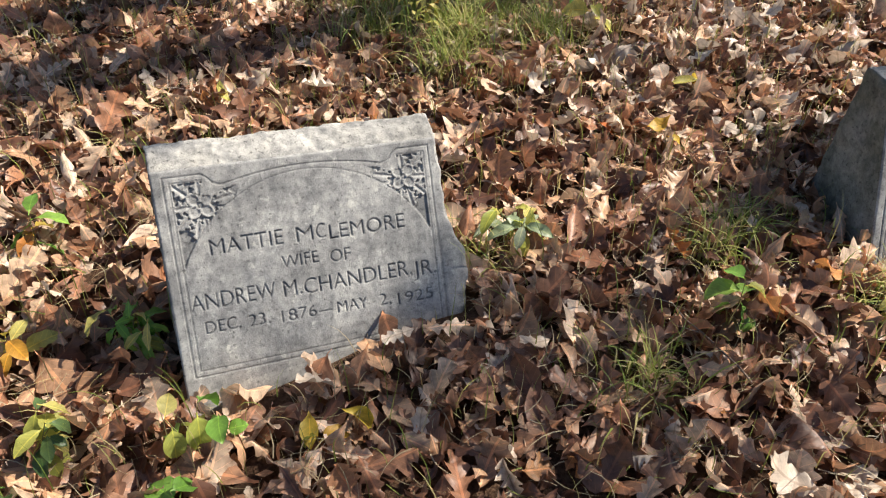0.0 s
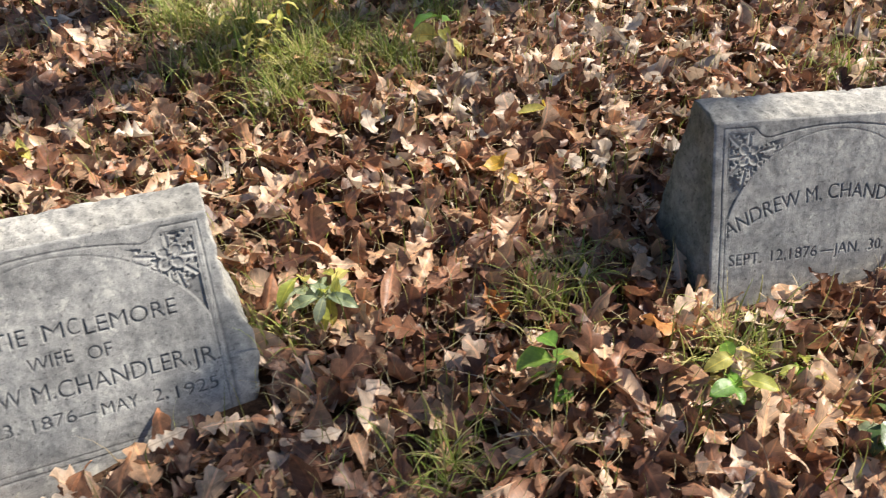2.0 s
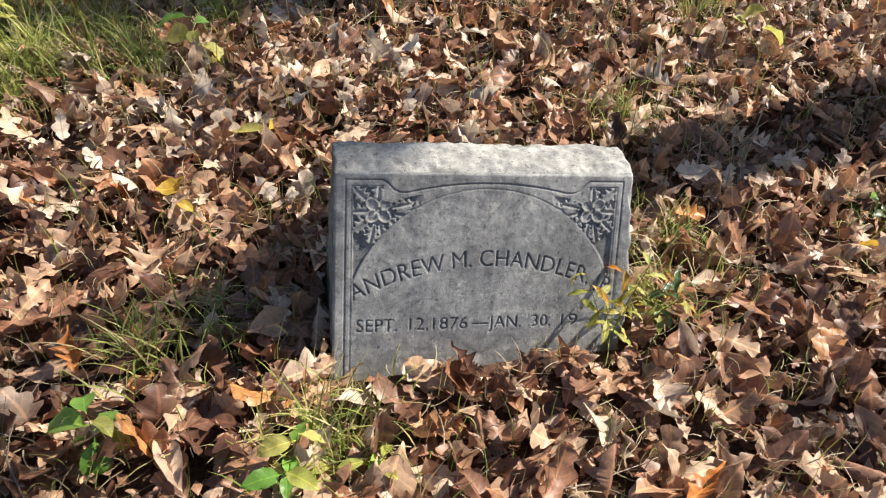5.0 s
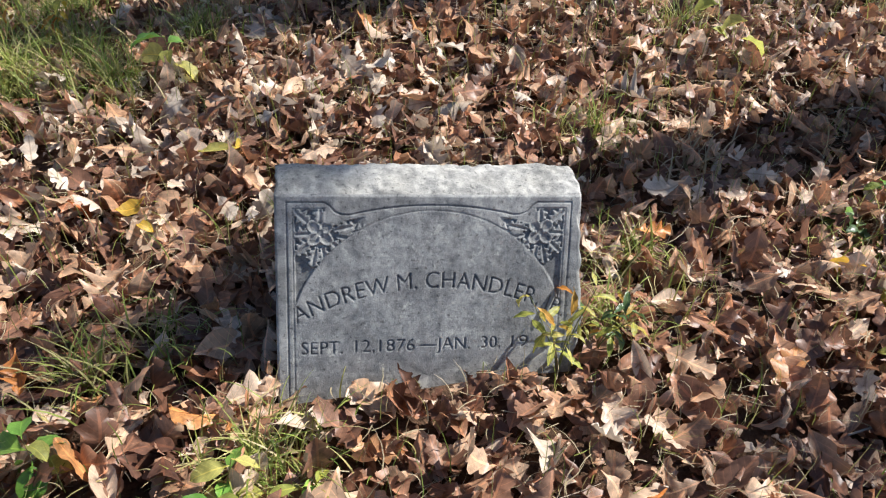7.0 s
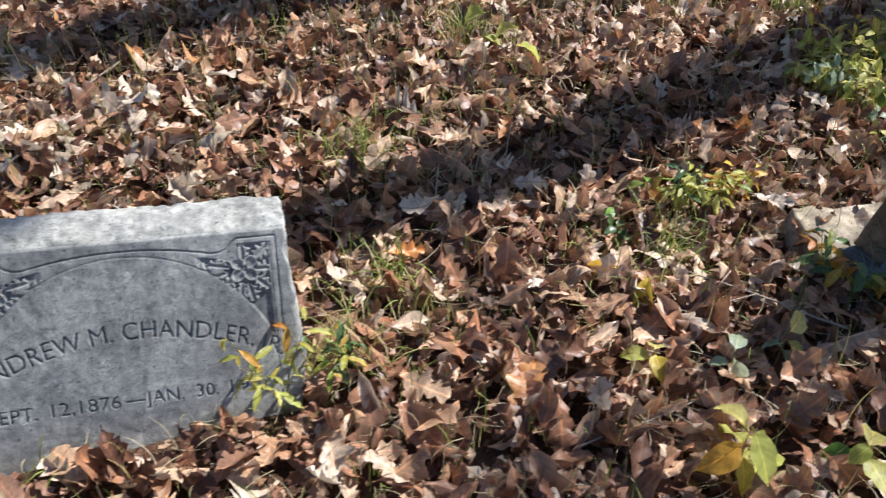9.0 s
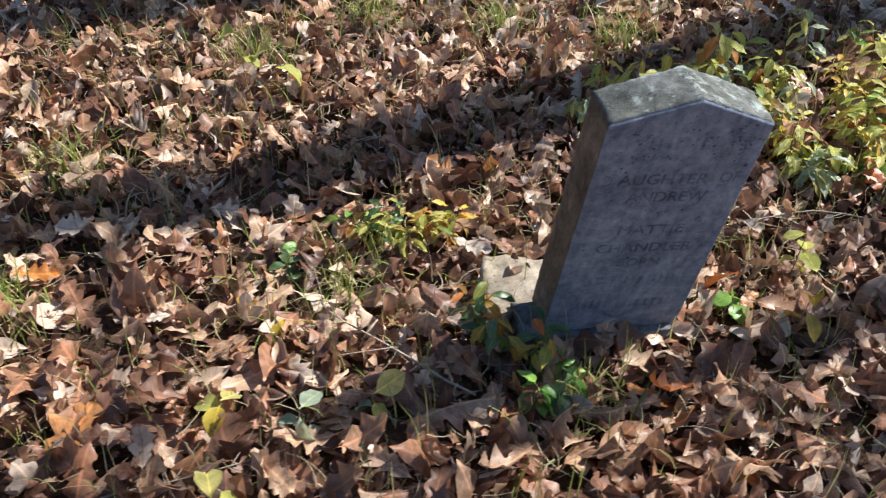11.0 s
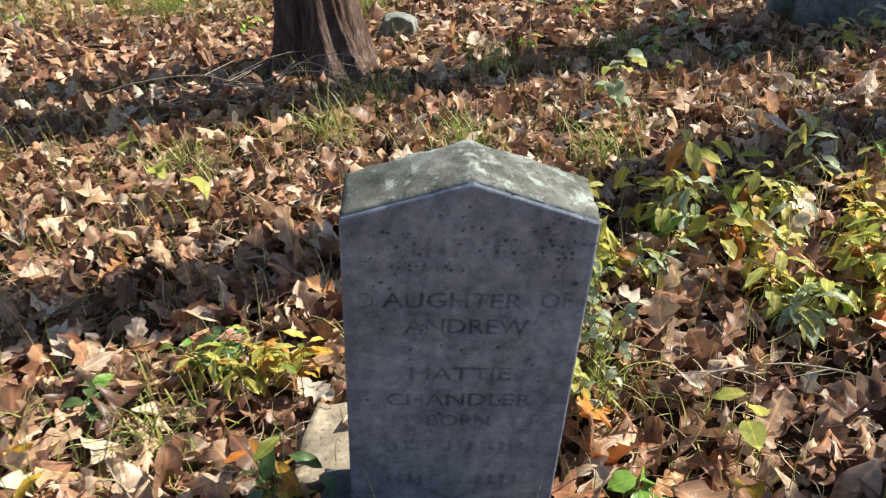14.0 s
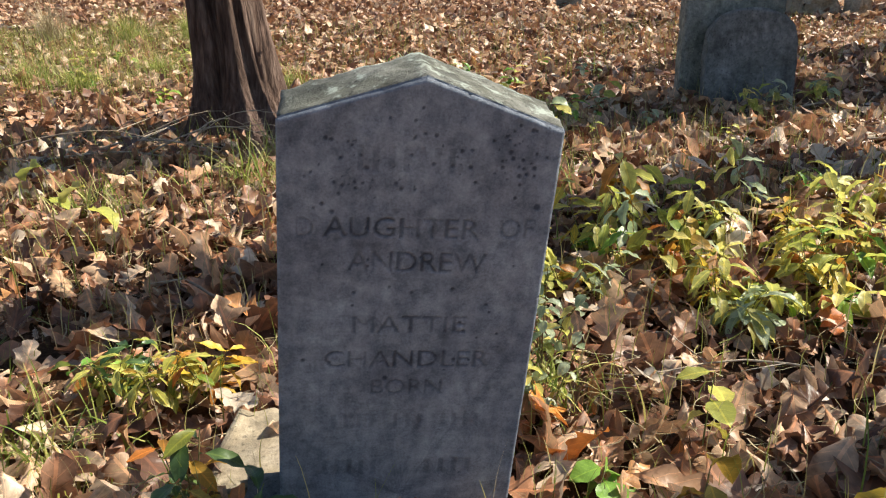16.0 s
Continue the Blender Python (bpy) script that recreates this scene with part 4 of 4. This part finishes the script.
wisps(11000, (-4, 5, -1.2, 2.8), 0.11, "dry_grass", STRAW, "scattered dry grass stalks and pine straw", 0.8)
wisps(8000, (-4, 5, -1.2, 2.8), 0.13, "sparse_grass", GRASS, "sparse thin green grass between fallen leaves", 0.2)
wisps(5000, (-4, 8, 2.8, 9), 0.2, "sparse_grass", GRASS, "sparse thin green grass between fallen leaves", 0.3)
wisps(9000, (-3.5, 1.4, 4.2, 9.5), 0.17, "sparse_grass", GRASS, "yellow-green grass in thin cover under trees", 0.1)

# single seedlings: place, height, leaves, leaf length, kind
YG, GR = "yellow-green seedling with pointed leaves among fallen leaves", "bright green seedling standing in brown leaves"
for n, (x, y, h, count, size, kind, second, wide, stems, label) in enumerate([
        (-1.51, 0.12, 0.12, 8, 0.11, "lime", "pale", 0.19, 3, YG), (-1.55, 1.45, 0.28, 9, 0.08, "lime", "autumn", 0.16, 4, "weedy yellow-green plant in a clump of grass"), (-1.30, 1.62, 0.25, 9, 0.08, "autumn", "yellow", 0.16, 3, "weedy yellow-green plant in a clump of grass"), (-0.98, -0.30, 0.13, 7, 0.09, "green", "lime", 0.36, 1, GR), (-0.85, 0.50, 0.06, 1, 0.09, "yellow", None, 0.26, 1, "single yellow leaf standing up from brown leaves"),
        (-2.92, 0.33, 0.13, 7, 0.10, "green", "autumn", 0.24, 1, GR), (-2.90, -0.10, 0.12, 7, 0.10, "lime", "yellow", 0.24, 1, YG), (-2.60, -0.12, 0.13, 8, 0.09, "green", "lime", 0.18, 4, "leafy green plant against a gravestone"),
        (-2.44, -0.46, 0.12, 4, 0.085, "green", "lime", 0.36, 2, GR), (-2.46, -0.62, 0.10, 4, 0.085, "green", None, 0.36, 1, GR), (-2.36, -0.44, 0.11, 3, 0.075, "green", None, 0.36, 1, GR), (-2.80, -0.42, 0.14, 9, 0.085, "lime", "deep", 0.24, 3, YG), (-2.86, -0.60, 0.12, 8, 0.085, "green", "deep", 0.24, 3, GR), (-2.15, -0.50, 0.05, 2, 0.07, "yellow", "lime", 0.3, 1, "small yellow seedling among brown leaves"),
        (-0.57, -0.42, 0.10, 6, 0.08, "lime", "green", 0.26, 2, YG), (-0.82, 1.42, 0.16, 5, 0.11, "lime", "green", 0.34, 1, YG), (-0.27, -0.66, 0.10, 8, 0.095, "deep", "pale", 0.30, 1, "dark green leafy plant among brown leaves"),
        (0.05, -0.66, 0.10, 8, 0.09, "deep", "autumn", 0.24, 2, "green and brown leafy plant among leaves"), (0.28, -0.15, 0.23, 7, 0.075, "lime", "autumn", 0.13, 4, "yellow and green leafy plant leaning on a gravestone"),
        (0.38, -0.12, 0.19, 8, 0.075, "autumn", "deep", 0.14, 4, "yellow-green leafy plant beside a gravestone"), (-0.38, -0.42, 0.08, 5, 0.07, "lime", "green", 0.2, 2, YG),
        (1.27, -0.62, 0.20, 8, 0.115, "lime", "yellow", 0.27, 1, YG), (1.42, -0.36, 0.10, 4, 0.075, "lime", "pale", 0.3, 1, YG), (1.78, 0.33, 0.12, 10, 0.075, "lime", "autumn", 0.14, 6, "turning yellow and orange seedlings among leaves"),
        (1.68, 0.38, 0.13, 9, 0.08, "lime", "deep", 0.15, 5, "turning yellow and orange seedlings among leaves"), (1.88, 0.36, 0.12, 9, 0.08, "autumn", "yellow", 0.15, 5, "turning yellow and orange seedlings among leaves"), (2.63, 0.32, 0.24, 14, 0.045, "pale", "lime", 0.3, 5, "slender pale green plant beside a gravestone"), (2.55, 0.42, 0.2, 10, 0.05, "pale", "lime", 0.3, 4, "slender pale green plant beside a gravestone"), (3.36, -0.10, 0.15, 6, 0.10, "pale", "deep", 0.22, 3, "dark green leafy plant among brown leaves"), (1.54, -0.70, 0.11, 5, 0.095, "lime", "green", 0.32, 1, YG), (1.40, 0.30, 0.07, 6, 0.08, "deep", "green", 0.26, 2, GR), (1.60, -0.33, 0.10, 4, 0.085, "lime", "pale", 0.3, 1, YG), (2.02, -0.36, 0.11, 7, 0.08, "deep", "green", 0.30, 3, "leafy green plant at the foot of a gravestone"),
        (1.92, -0.10, 0.15, 8, 0.09, "autumn", "deep", 0.18, 4, "browning leafy plant at a gravestone's base"), (1.99, -0.22, 0.15, 8, 0.09, "autumn", "deep", 0.18, 4, "browning leafy plant at a gravestone's base"), (2.63, -0.10, 0.06, 5, 0.07, "green", None, 0.38, 1, GR), (2.60, 0.14, 0.18, 13, 0.042, "pale", "lime", 0.32, 4, "slender pale green plant beside a gravestone"),
        (2.86, -0.02, 0.17, 5, 0.09, "lime", "autumn", 0.24, 1, YG), (2.75, -0.24, 0.13, 4, 0.11, "autumn", "yellow", 0.22, 1, "drooping yellow and brown seedling among leaves"), (3.30, -0.18, 0.12, 8, 0.09, "pale", "green", 0.3, 3, "pale green seedlings among brown leaves"),
        (1.29, 1.30, 0.27, 2, 0.10, "lime", None, 0.42, 1, "thin vine with yellow-green rounded leaves"), (1.40, 1.24, 0.20, 2, 0.10, "lime", None, 0.36, 1, "thin vine with yellow-green rounded leaves"), (3.08, 1.05, 0.26, 8, 0.10, "lime", "autumn", 0.20, 2, YG), (1.24, -0.28, 0.10, 4, 0.09, "lime", "yellow", 0.3, 1, YG),
        (3.00, 1.95, 0.24, 6, 0.10, "pale", "lime", 0.34, 2, "pale seedling with broad leaves among brown leaves"), (1.62, 0.45, 0.08, 5, 0.07, "green", "autumn", 0.25, 2, GR), (2.10, -0.24, 0.10, 5, 0.07, "green", "lime", 0.16, 3, "leafy green plant at the foot of a gravestone")]):
    seedling(x, y, h * 1.1 + 0.03, count, size * (1.05 if stems < 3 else 0.88), kind, label, wide, n, second, stems)
for n, (x, y) in enumerate([(4.72, 2.98), (4.95, 3.02), (5.12, 3.1), (4.4, 2.7), (3.7, 3.2)]):
    seedling(x, y, 0.2, 6, 0.09, ("pale", "lime")[n % 2], "small pale seedling in front of old headstones", 0.28, n, "lime", 2)
for n, (x, y) in enumerate([(2.78, 0.86), (2.93, 0.92), (3.05, 0.84), (3.2, 0.98), (2.66, 0.98), (3.5, 1.05), (3.75, 0.9)]):
    seedling(x, y, 0.26 + 0.02 * (n % 3), 9, 0.095, ("lime", "yellow", "pale")[n % 3], "tall yellow-green seedling with drooping narrow leaves", 0.17, n, "lime", 2)
# the thick patch of seedlings behind the gabled stone
patch = np.random.default_rng(21)
for n in range(42):
    x, y = patch.uniform(2.75, 4.3), patch.uniform(0.42, 1.12)
    kind, second = (("lime", "pale"), ("lime", "yellow"), ("pale", "lime"), ("autumn", "lime"), ("lime", "green"))[n % 5]
    seedling(x, y, patch.uniform(0.09, 0.2), int(patch.integers(5, 10)), patch.uniform(0.07, 0.11), kind, "yellow-green seedling in a thick patch of low plants", patch.uniform(0.13, 0.21), n, second, 3)
for n in range(9):
    x, y = patch.uniform(2.5, 2.95), patch.uniform(0.62, 1.02)
    seedling(x, y, patch.uniform(0.12, 0.2), 8, patch.uniform(0.07, 0.09), ("lime", "pale")[n % 2], "yellow-green seedling in a thick patch of low plants", 0.16, n, "lime", 3)
for n in range(26):
    x, y = patch.uniform(2.6, 4.2), patch.uniform(1.6, 5.5)
    seedling(x, y, patch.uniform(0.08, 0.2), 6, patch.uniform(0.06, 0.09), ("pale", "lime")[n % 2], "small pale seedling among fallen leaves", 0.26, n, "green", 1)
for n in range(16):
    x, y = patch.uniform(-1.0, 1.6), patch.uniform(3.6, 7.5)
    seedling(x, y, patch.uniform(0.08, 0.18), 7, 0.08, "lime", "small yellow-green seedling among fallen leaves", 0.26, n, "green", 2)


# ---- fallen leaves that stand out by their colour ----
def fallen(x, y, size, kind, turn, tilt, label, shape=0):
    v, f, u = (OVALS + OAKS)[shape]
    me = mesh_of("fallen_leaf", v, f, u)
    return thing("fallen_leaf", me, kind, label, "leaf", "bright fallen leaves", at=pose(x, y, float(ground_z(x, y)) + 0.06 + 0.3 * size * abs(math.sin(radians(tilt))), 10, tilt, turn) @ Matrix.Scale(size, 4))


for n, (x, y, size, kind, tilt) in enumerate([(-0.63, 0.86, 0.13, LIME, 10), (-0.55, 0.90, 0.11, YELLOW, 14), (-2.39, 1.06, 0.11, LIME, 20), (-0.84, 0.56, 0.11, YELLOW, 70), (-2.17, -0.47, 0.10, YELLOW, 12), (-2.05, -0.46, 0.09, YELLOW, 20), (-1.3, 0.9, 0.14, PALEDRY, 25), (-1.22, 0.88, 0.13, PALEDRY, 30),
                                              (0.83, 0.46, 0.15, PALEDRY, 68), (0.95, 0.50, 0.12, PALEDRY, 35), (-0.14, 1.37, 0.16, PALEDRY, 30), (-0.05, 1.30, 0.15, PALEDRY, 40), (1.17, 0.72, 0.20, PALEDRY, 8), (2.78, 0.44, 0.13, PALEDRY, 55), (0.34, -0.62, 0.17, RUST, 25), (-1.06, -0.03, 0.13, RUST, 40), (-1.02, 0.62, 0.10, RUST, 30),
                                              (2.58, 0.10, 0.20, RUST, 35), (2.62, -0.02, 0.16, RUST, 45), (2.30, -0.42, 0.17, RUST, 20), (3.35, 0.35, 0.15, RUST, 30), (1.95, 0.25, 0.15, PALEDRY, 25), (1.36, 0.02, 0.14, PALEDRY, 30), (1.29, 0.14, 0.15, YELLOW, 25), (3.02, -0.30, 0.11, YELLOW, 60), (1.35, -0.02, 0.16, YELLOW, 10), (2.3, 0.95, 0.15, PALEDRY, 20), (0.7, 0.3, 0.14, RUST, 30)]):
    word = {LIME: "yellow-green", YELLOW: "yellow", PALEDRY: "pale bleached", RUST: "rust-orange"}[kind]
    fallen(x, y, size, kind, n * 67 % 360, tilt, "curled " + word + " leaf lying on brown leaves", n % 8 if kind in (LIME, YELLOW) else 8 + n % 18)


# ---- dead twigs ----
def twig(x, y, yaw, length, thick, rise, seed, label="thin dead twig lying on fallen leaves"):
    r = np.random.default_rng(seed)
    q, a, line = np.array((0.0, 0.0, 0.0)), 0.0, []
    for s in range(9):
        gz = float(ground_z(x + q[0], y + q[1]) - ground_z(x, y))
        line.append(Vector((q[0], q[1], gz + 0.045 + rise * math.sin(math.pi * s / 8))))
        a += r.normal(0, 0.16)
        q = q + np.array((math.cos(yaw + a), math.sin(yaw + a), 0)) * length / 8
    pieces = [tube(line, [thick * (1 - 0.09 * s) for s in range(9)], 6)]
    for s in (3, 5, 6):
        b = yaw + r.choice((-0.8, 0.8))
        fork = [line[s] + Vector((math.cos(b), math.sin(b), 0.15)) * (length * 0.07 * k) for k in range(4)]
        pieces.append(tube(fork, [thick * 0.5 * (1 - 0.2 * k) for k in range(4)], 5))
    return thing("twig", mesh_of("twig", *joined(pieces)), TWIG, label, "twig", "dead twigs", at=pose(x, y, float(ground_z(x, y))))


for n, (x, y, a, ln, th, rise) in enumerate([(1.85, -0.30, 2.5, 0.7, 0.004, 0.03), (2.1, -0.42, 2.3, 0.6, 0.003, 0.02), (1.9, 0.75, 2.9, 0.3, 0.006, 0.05), (1.0, 2.5, 0.15, 0.8, 0.006, 0.08), (1.3, 2.45, 0.4, 0.7, 0.005, 0.12), (0.8, 2.35, -0.3, 0.8, 0.005, 0.06),
                                             (1.5, 2.35, 1.2, 0.5, 0.004, 0.15), (4.6, 2.6, 0.9, 0.5, 0.018, 0.02), (4.2, 1.9, 0.3, 0.9, 0.022, 0.02), (4.5, 1.7, 0.8, 0.7, 0.02, 0.03), (0.6, 1.5, 2.2, 0.6, 0.003, 0.04), (-0.3, 1.55, 0.5, 0.5, 0.004, 0.03), (-2.35, 1.0, 2.4, 0.4, 0.003, 0.05),
                                             (-1.05, -0.55, 1.9, 0.5, 0.003, 0.04), (0.95, -0.45, 0.2, 0.5, 0.003, 0.02), (3.4, 0.1, 2.7, 0.7, 0.004, 0.03), (3.1, -0.1, 0.4, 0.6, 0.003, 0.06), (1.1, 1.9, 2.5, 0.5, 0.004, 0.1), (2.4, 2.6, 1.7, 0.5, 0.004, 0.12), (-0.2, -0.6, 0.1, 0.5, 0.003, 0.02), (1.15, 2.62, -0.1, 0.9, 0.0028, 0.14), (1.45, 2.55, 0.3, 0.75, 0.0028, 0.18), (1.75, 2.35, 2.8, 0.9, 0.0028, 0.11), (1.0, 2.75, -0.35, 0.8, 0.0028, 0.15), (2.05, 2.45, 2.0, 0.5, 0.0028, 0.07), (0.55, 2.6, 0.05, 1.0, 0.006, 0.10)]):
    twig(x, y, a, ln, th, rise, 300 + n)

# ---- fallen leaves ----
mixed_near = OAKS + OVALS[:5]
litter = thing("leaf_litter", mesh_of("leaf_litter", *strewn(mixed_near, 14000, (-4.2, 5.2, -1.3, 2.6), (0.138, 0.042), 0.32, 0.064)), DRY,
               "thick layer of curled brown and tan oak leaves", "leaf litter", kind="stuff")
part("leaf_fragments", mesh_of("leaf_fragments", *strewn(COARSE[:4] + FLAT, 12500, (-4.2, 5.2, -1.3, 2.6), (0.048, 0.018), 0.5, 0.045)), DRY, litter, "crumbled bits of brown leaves")["kind"] = "stuff"
part("bleached_leaves", mesh_of("bleached_leaves", *joined([strewn(OAKS, 420, (-4.0, 5.0, 0.35, 2.6), (0.13, 0.035), 0.4, 0.085), strewn(OAKS, 130, (-1.3, 0.3, 0.5, 1.5), (0.13, 0.03), 0.4, 0.085),
                                                                strewn(OAKS, 110, (-3.0, 4.0, -0.9, 0.3), (0.12, 0.03), 0.4, 0.08)])), PALEDRY, litter, "pale bleached leaves on top")["kind"] = "stuff"
part("farther_leaves", mesh_of("farther_leaves", *strewn(COARSE, 15000, (-4.0, 9.0, 2.6, 8.0), (0.125, 0.03), 0.42, 0.06)), DRY, litter)["kind"] = "stuff"
part("far_leaves", mesh_of("far_leaves", *strewn(FLAT, 26000, (-6.0, 14.0, 8.0, 22.0), (0.135, 0.035), 0.5, 0.07)), DRY, litter)["kind"] = "stuff"
part("side_leaves", mesh_of("side_leaves", *joined([strewn(FLAT, 9000, (-11.0, -4.2, -6.0, 8.0), (0.14, 0.04), 0.4, 0.06), strewn(FLAT, 7000, (5.2, 12.0, -6.0, 2.6), (0.14, 0.04), 0.4, 0.06),
                                                        strewn(FLAT, 9000, (-4.2, 5.2, -6.0, -1.3), (0.14, 0.04), 0.4, 0.06)])), DRY, litter)["kind"] = "stuff"
# the leaves on top along the front of the graves, each on its own
TOP = [mesh_of("leaf", v, f, u) for v, f, u in OAKS + OVALS[:3]]
for me in TOP:
    me.materials.append(DRY)
pick = np.random.default_rng(33)
made = 0
while made < 300:
    x, y = pick.uniform(-2.7, 3.0), pick.uniform(-0.75, -0.1) if made % 3 else pick.uniform(0.25, 0.8)
    if not free_of_stones(np.array([x]), np.array([y]))[0]:
        continue
    ln = float(np.clip(pick.normal(0.138, 0.028), 0.09, 0.2))
    m = pose(x, y, float(ground_z(x, y)) + pick.uniform(0.045, 0.065), pick.normal(0, 14) + (180 if pick.random() < 0.4 else 0), pick.normal(0, 17), pick.uniform(0, 360)) @ Matrix.Scale(ln, 4)
    part("leaf", TOP[int(pick.integers(0, len(TOP)))], DRY, litter, at=m)
    made += 1
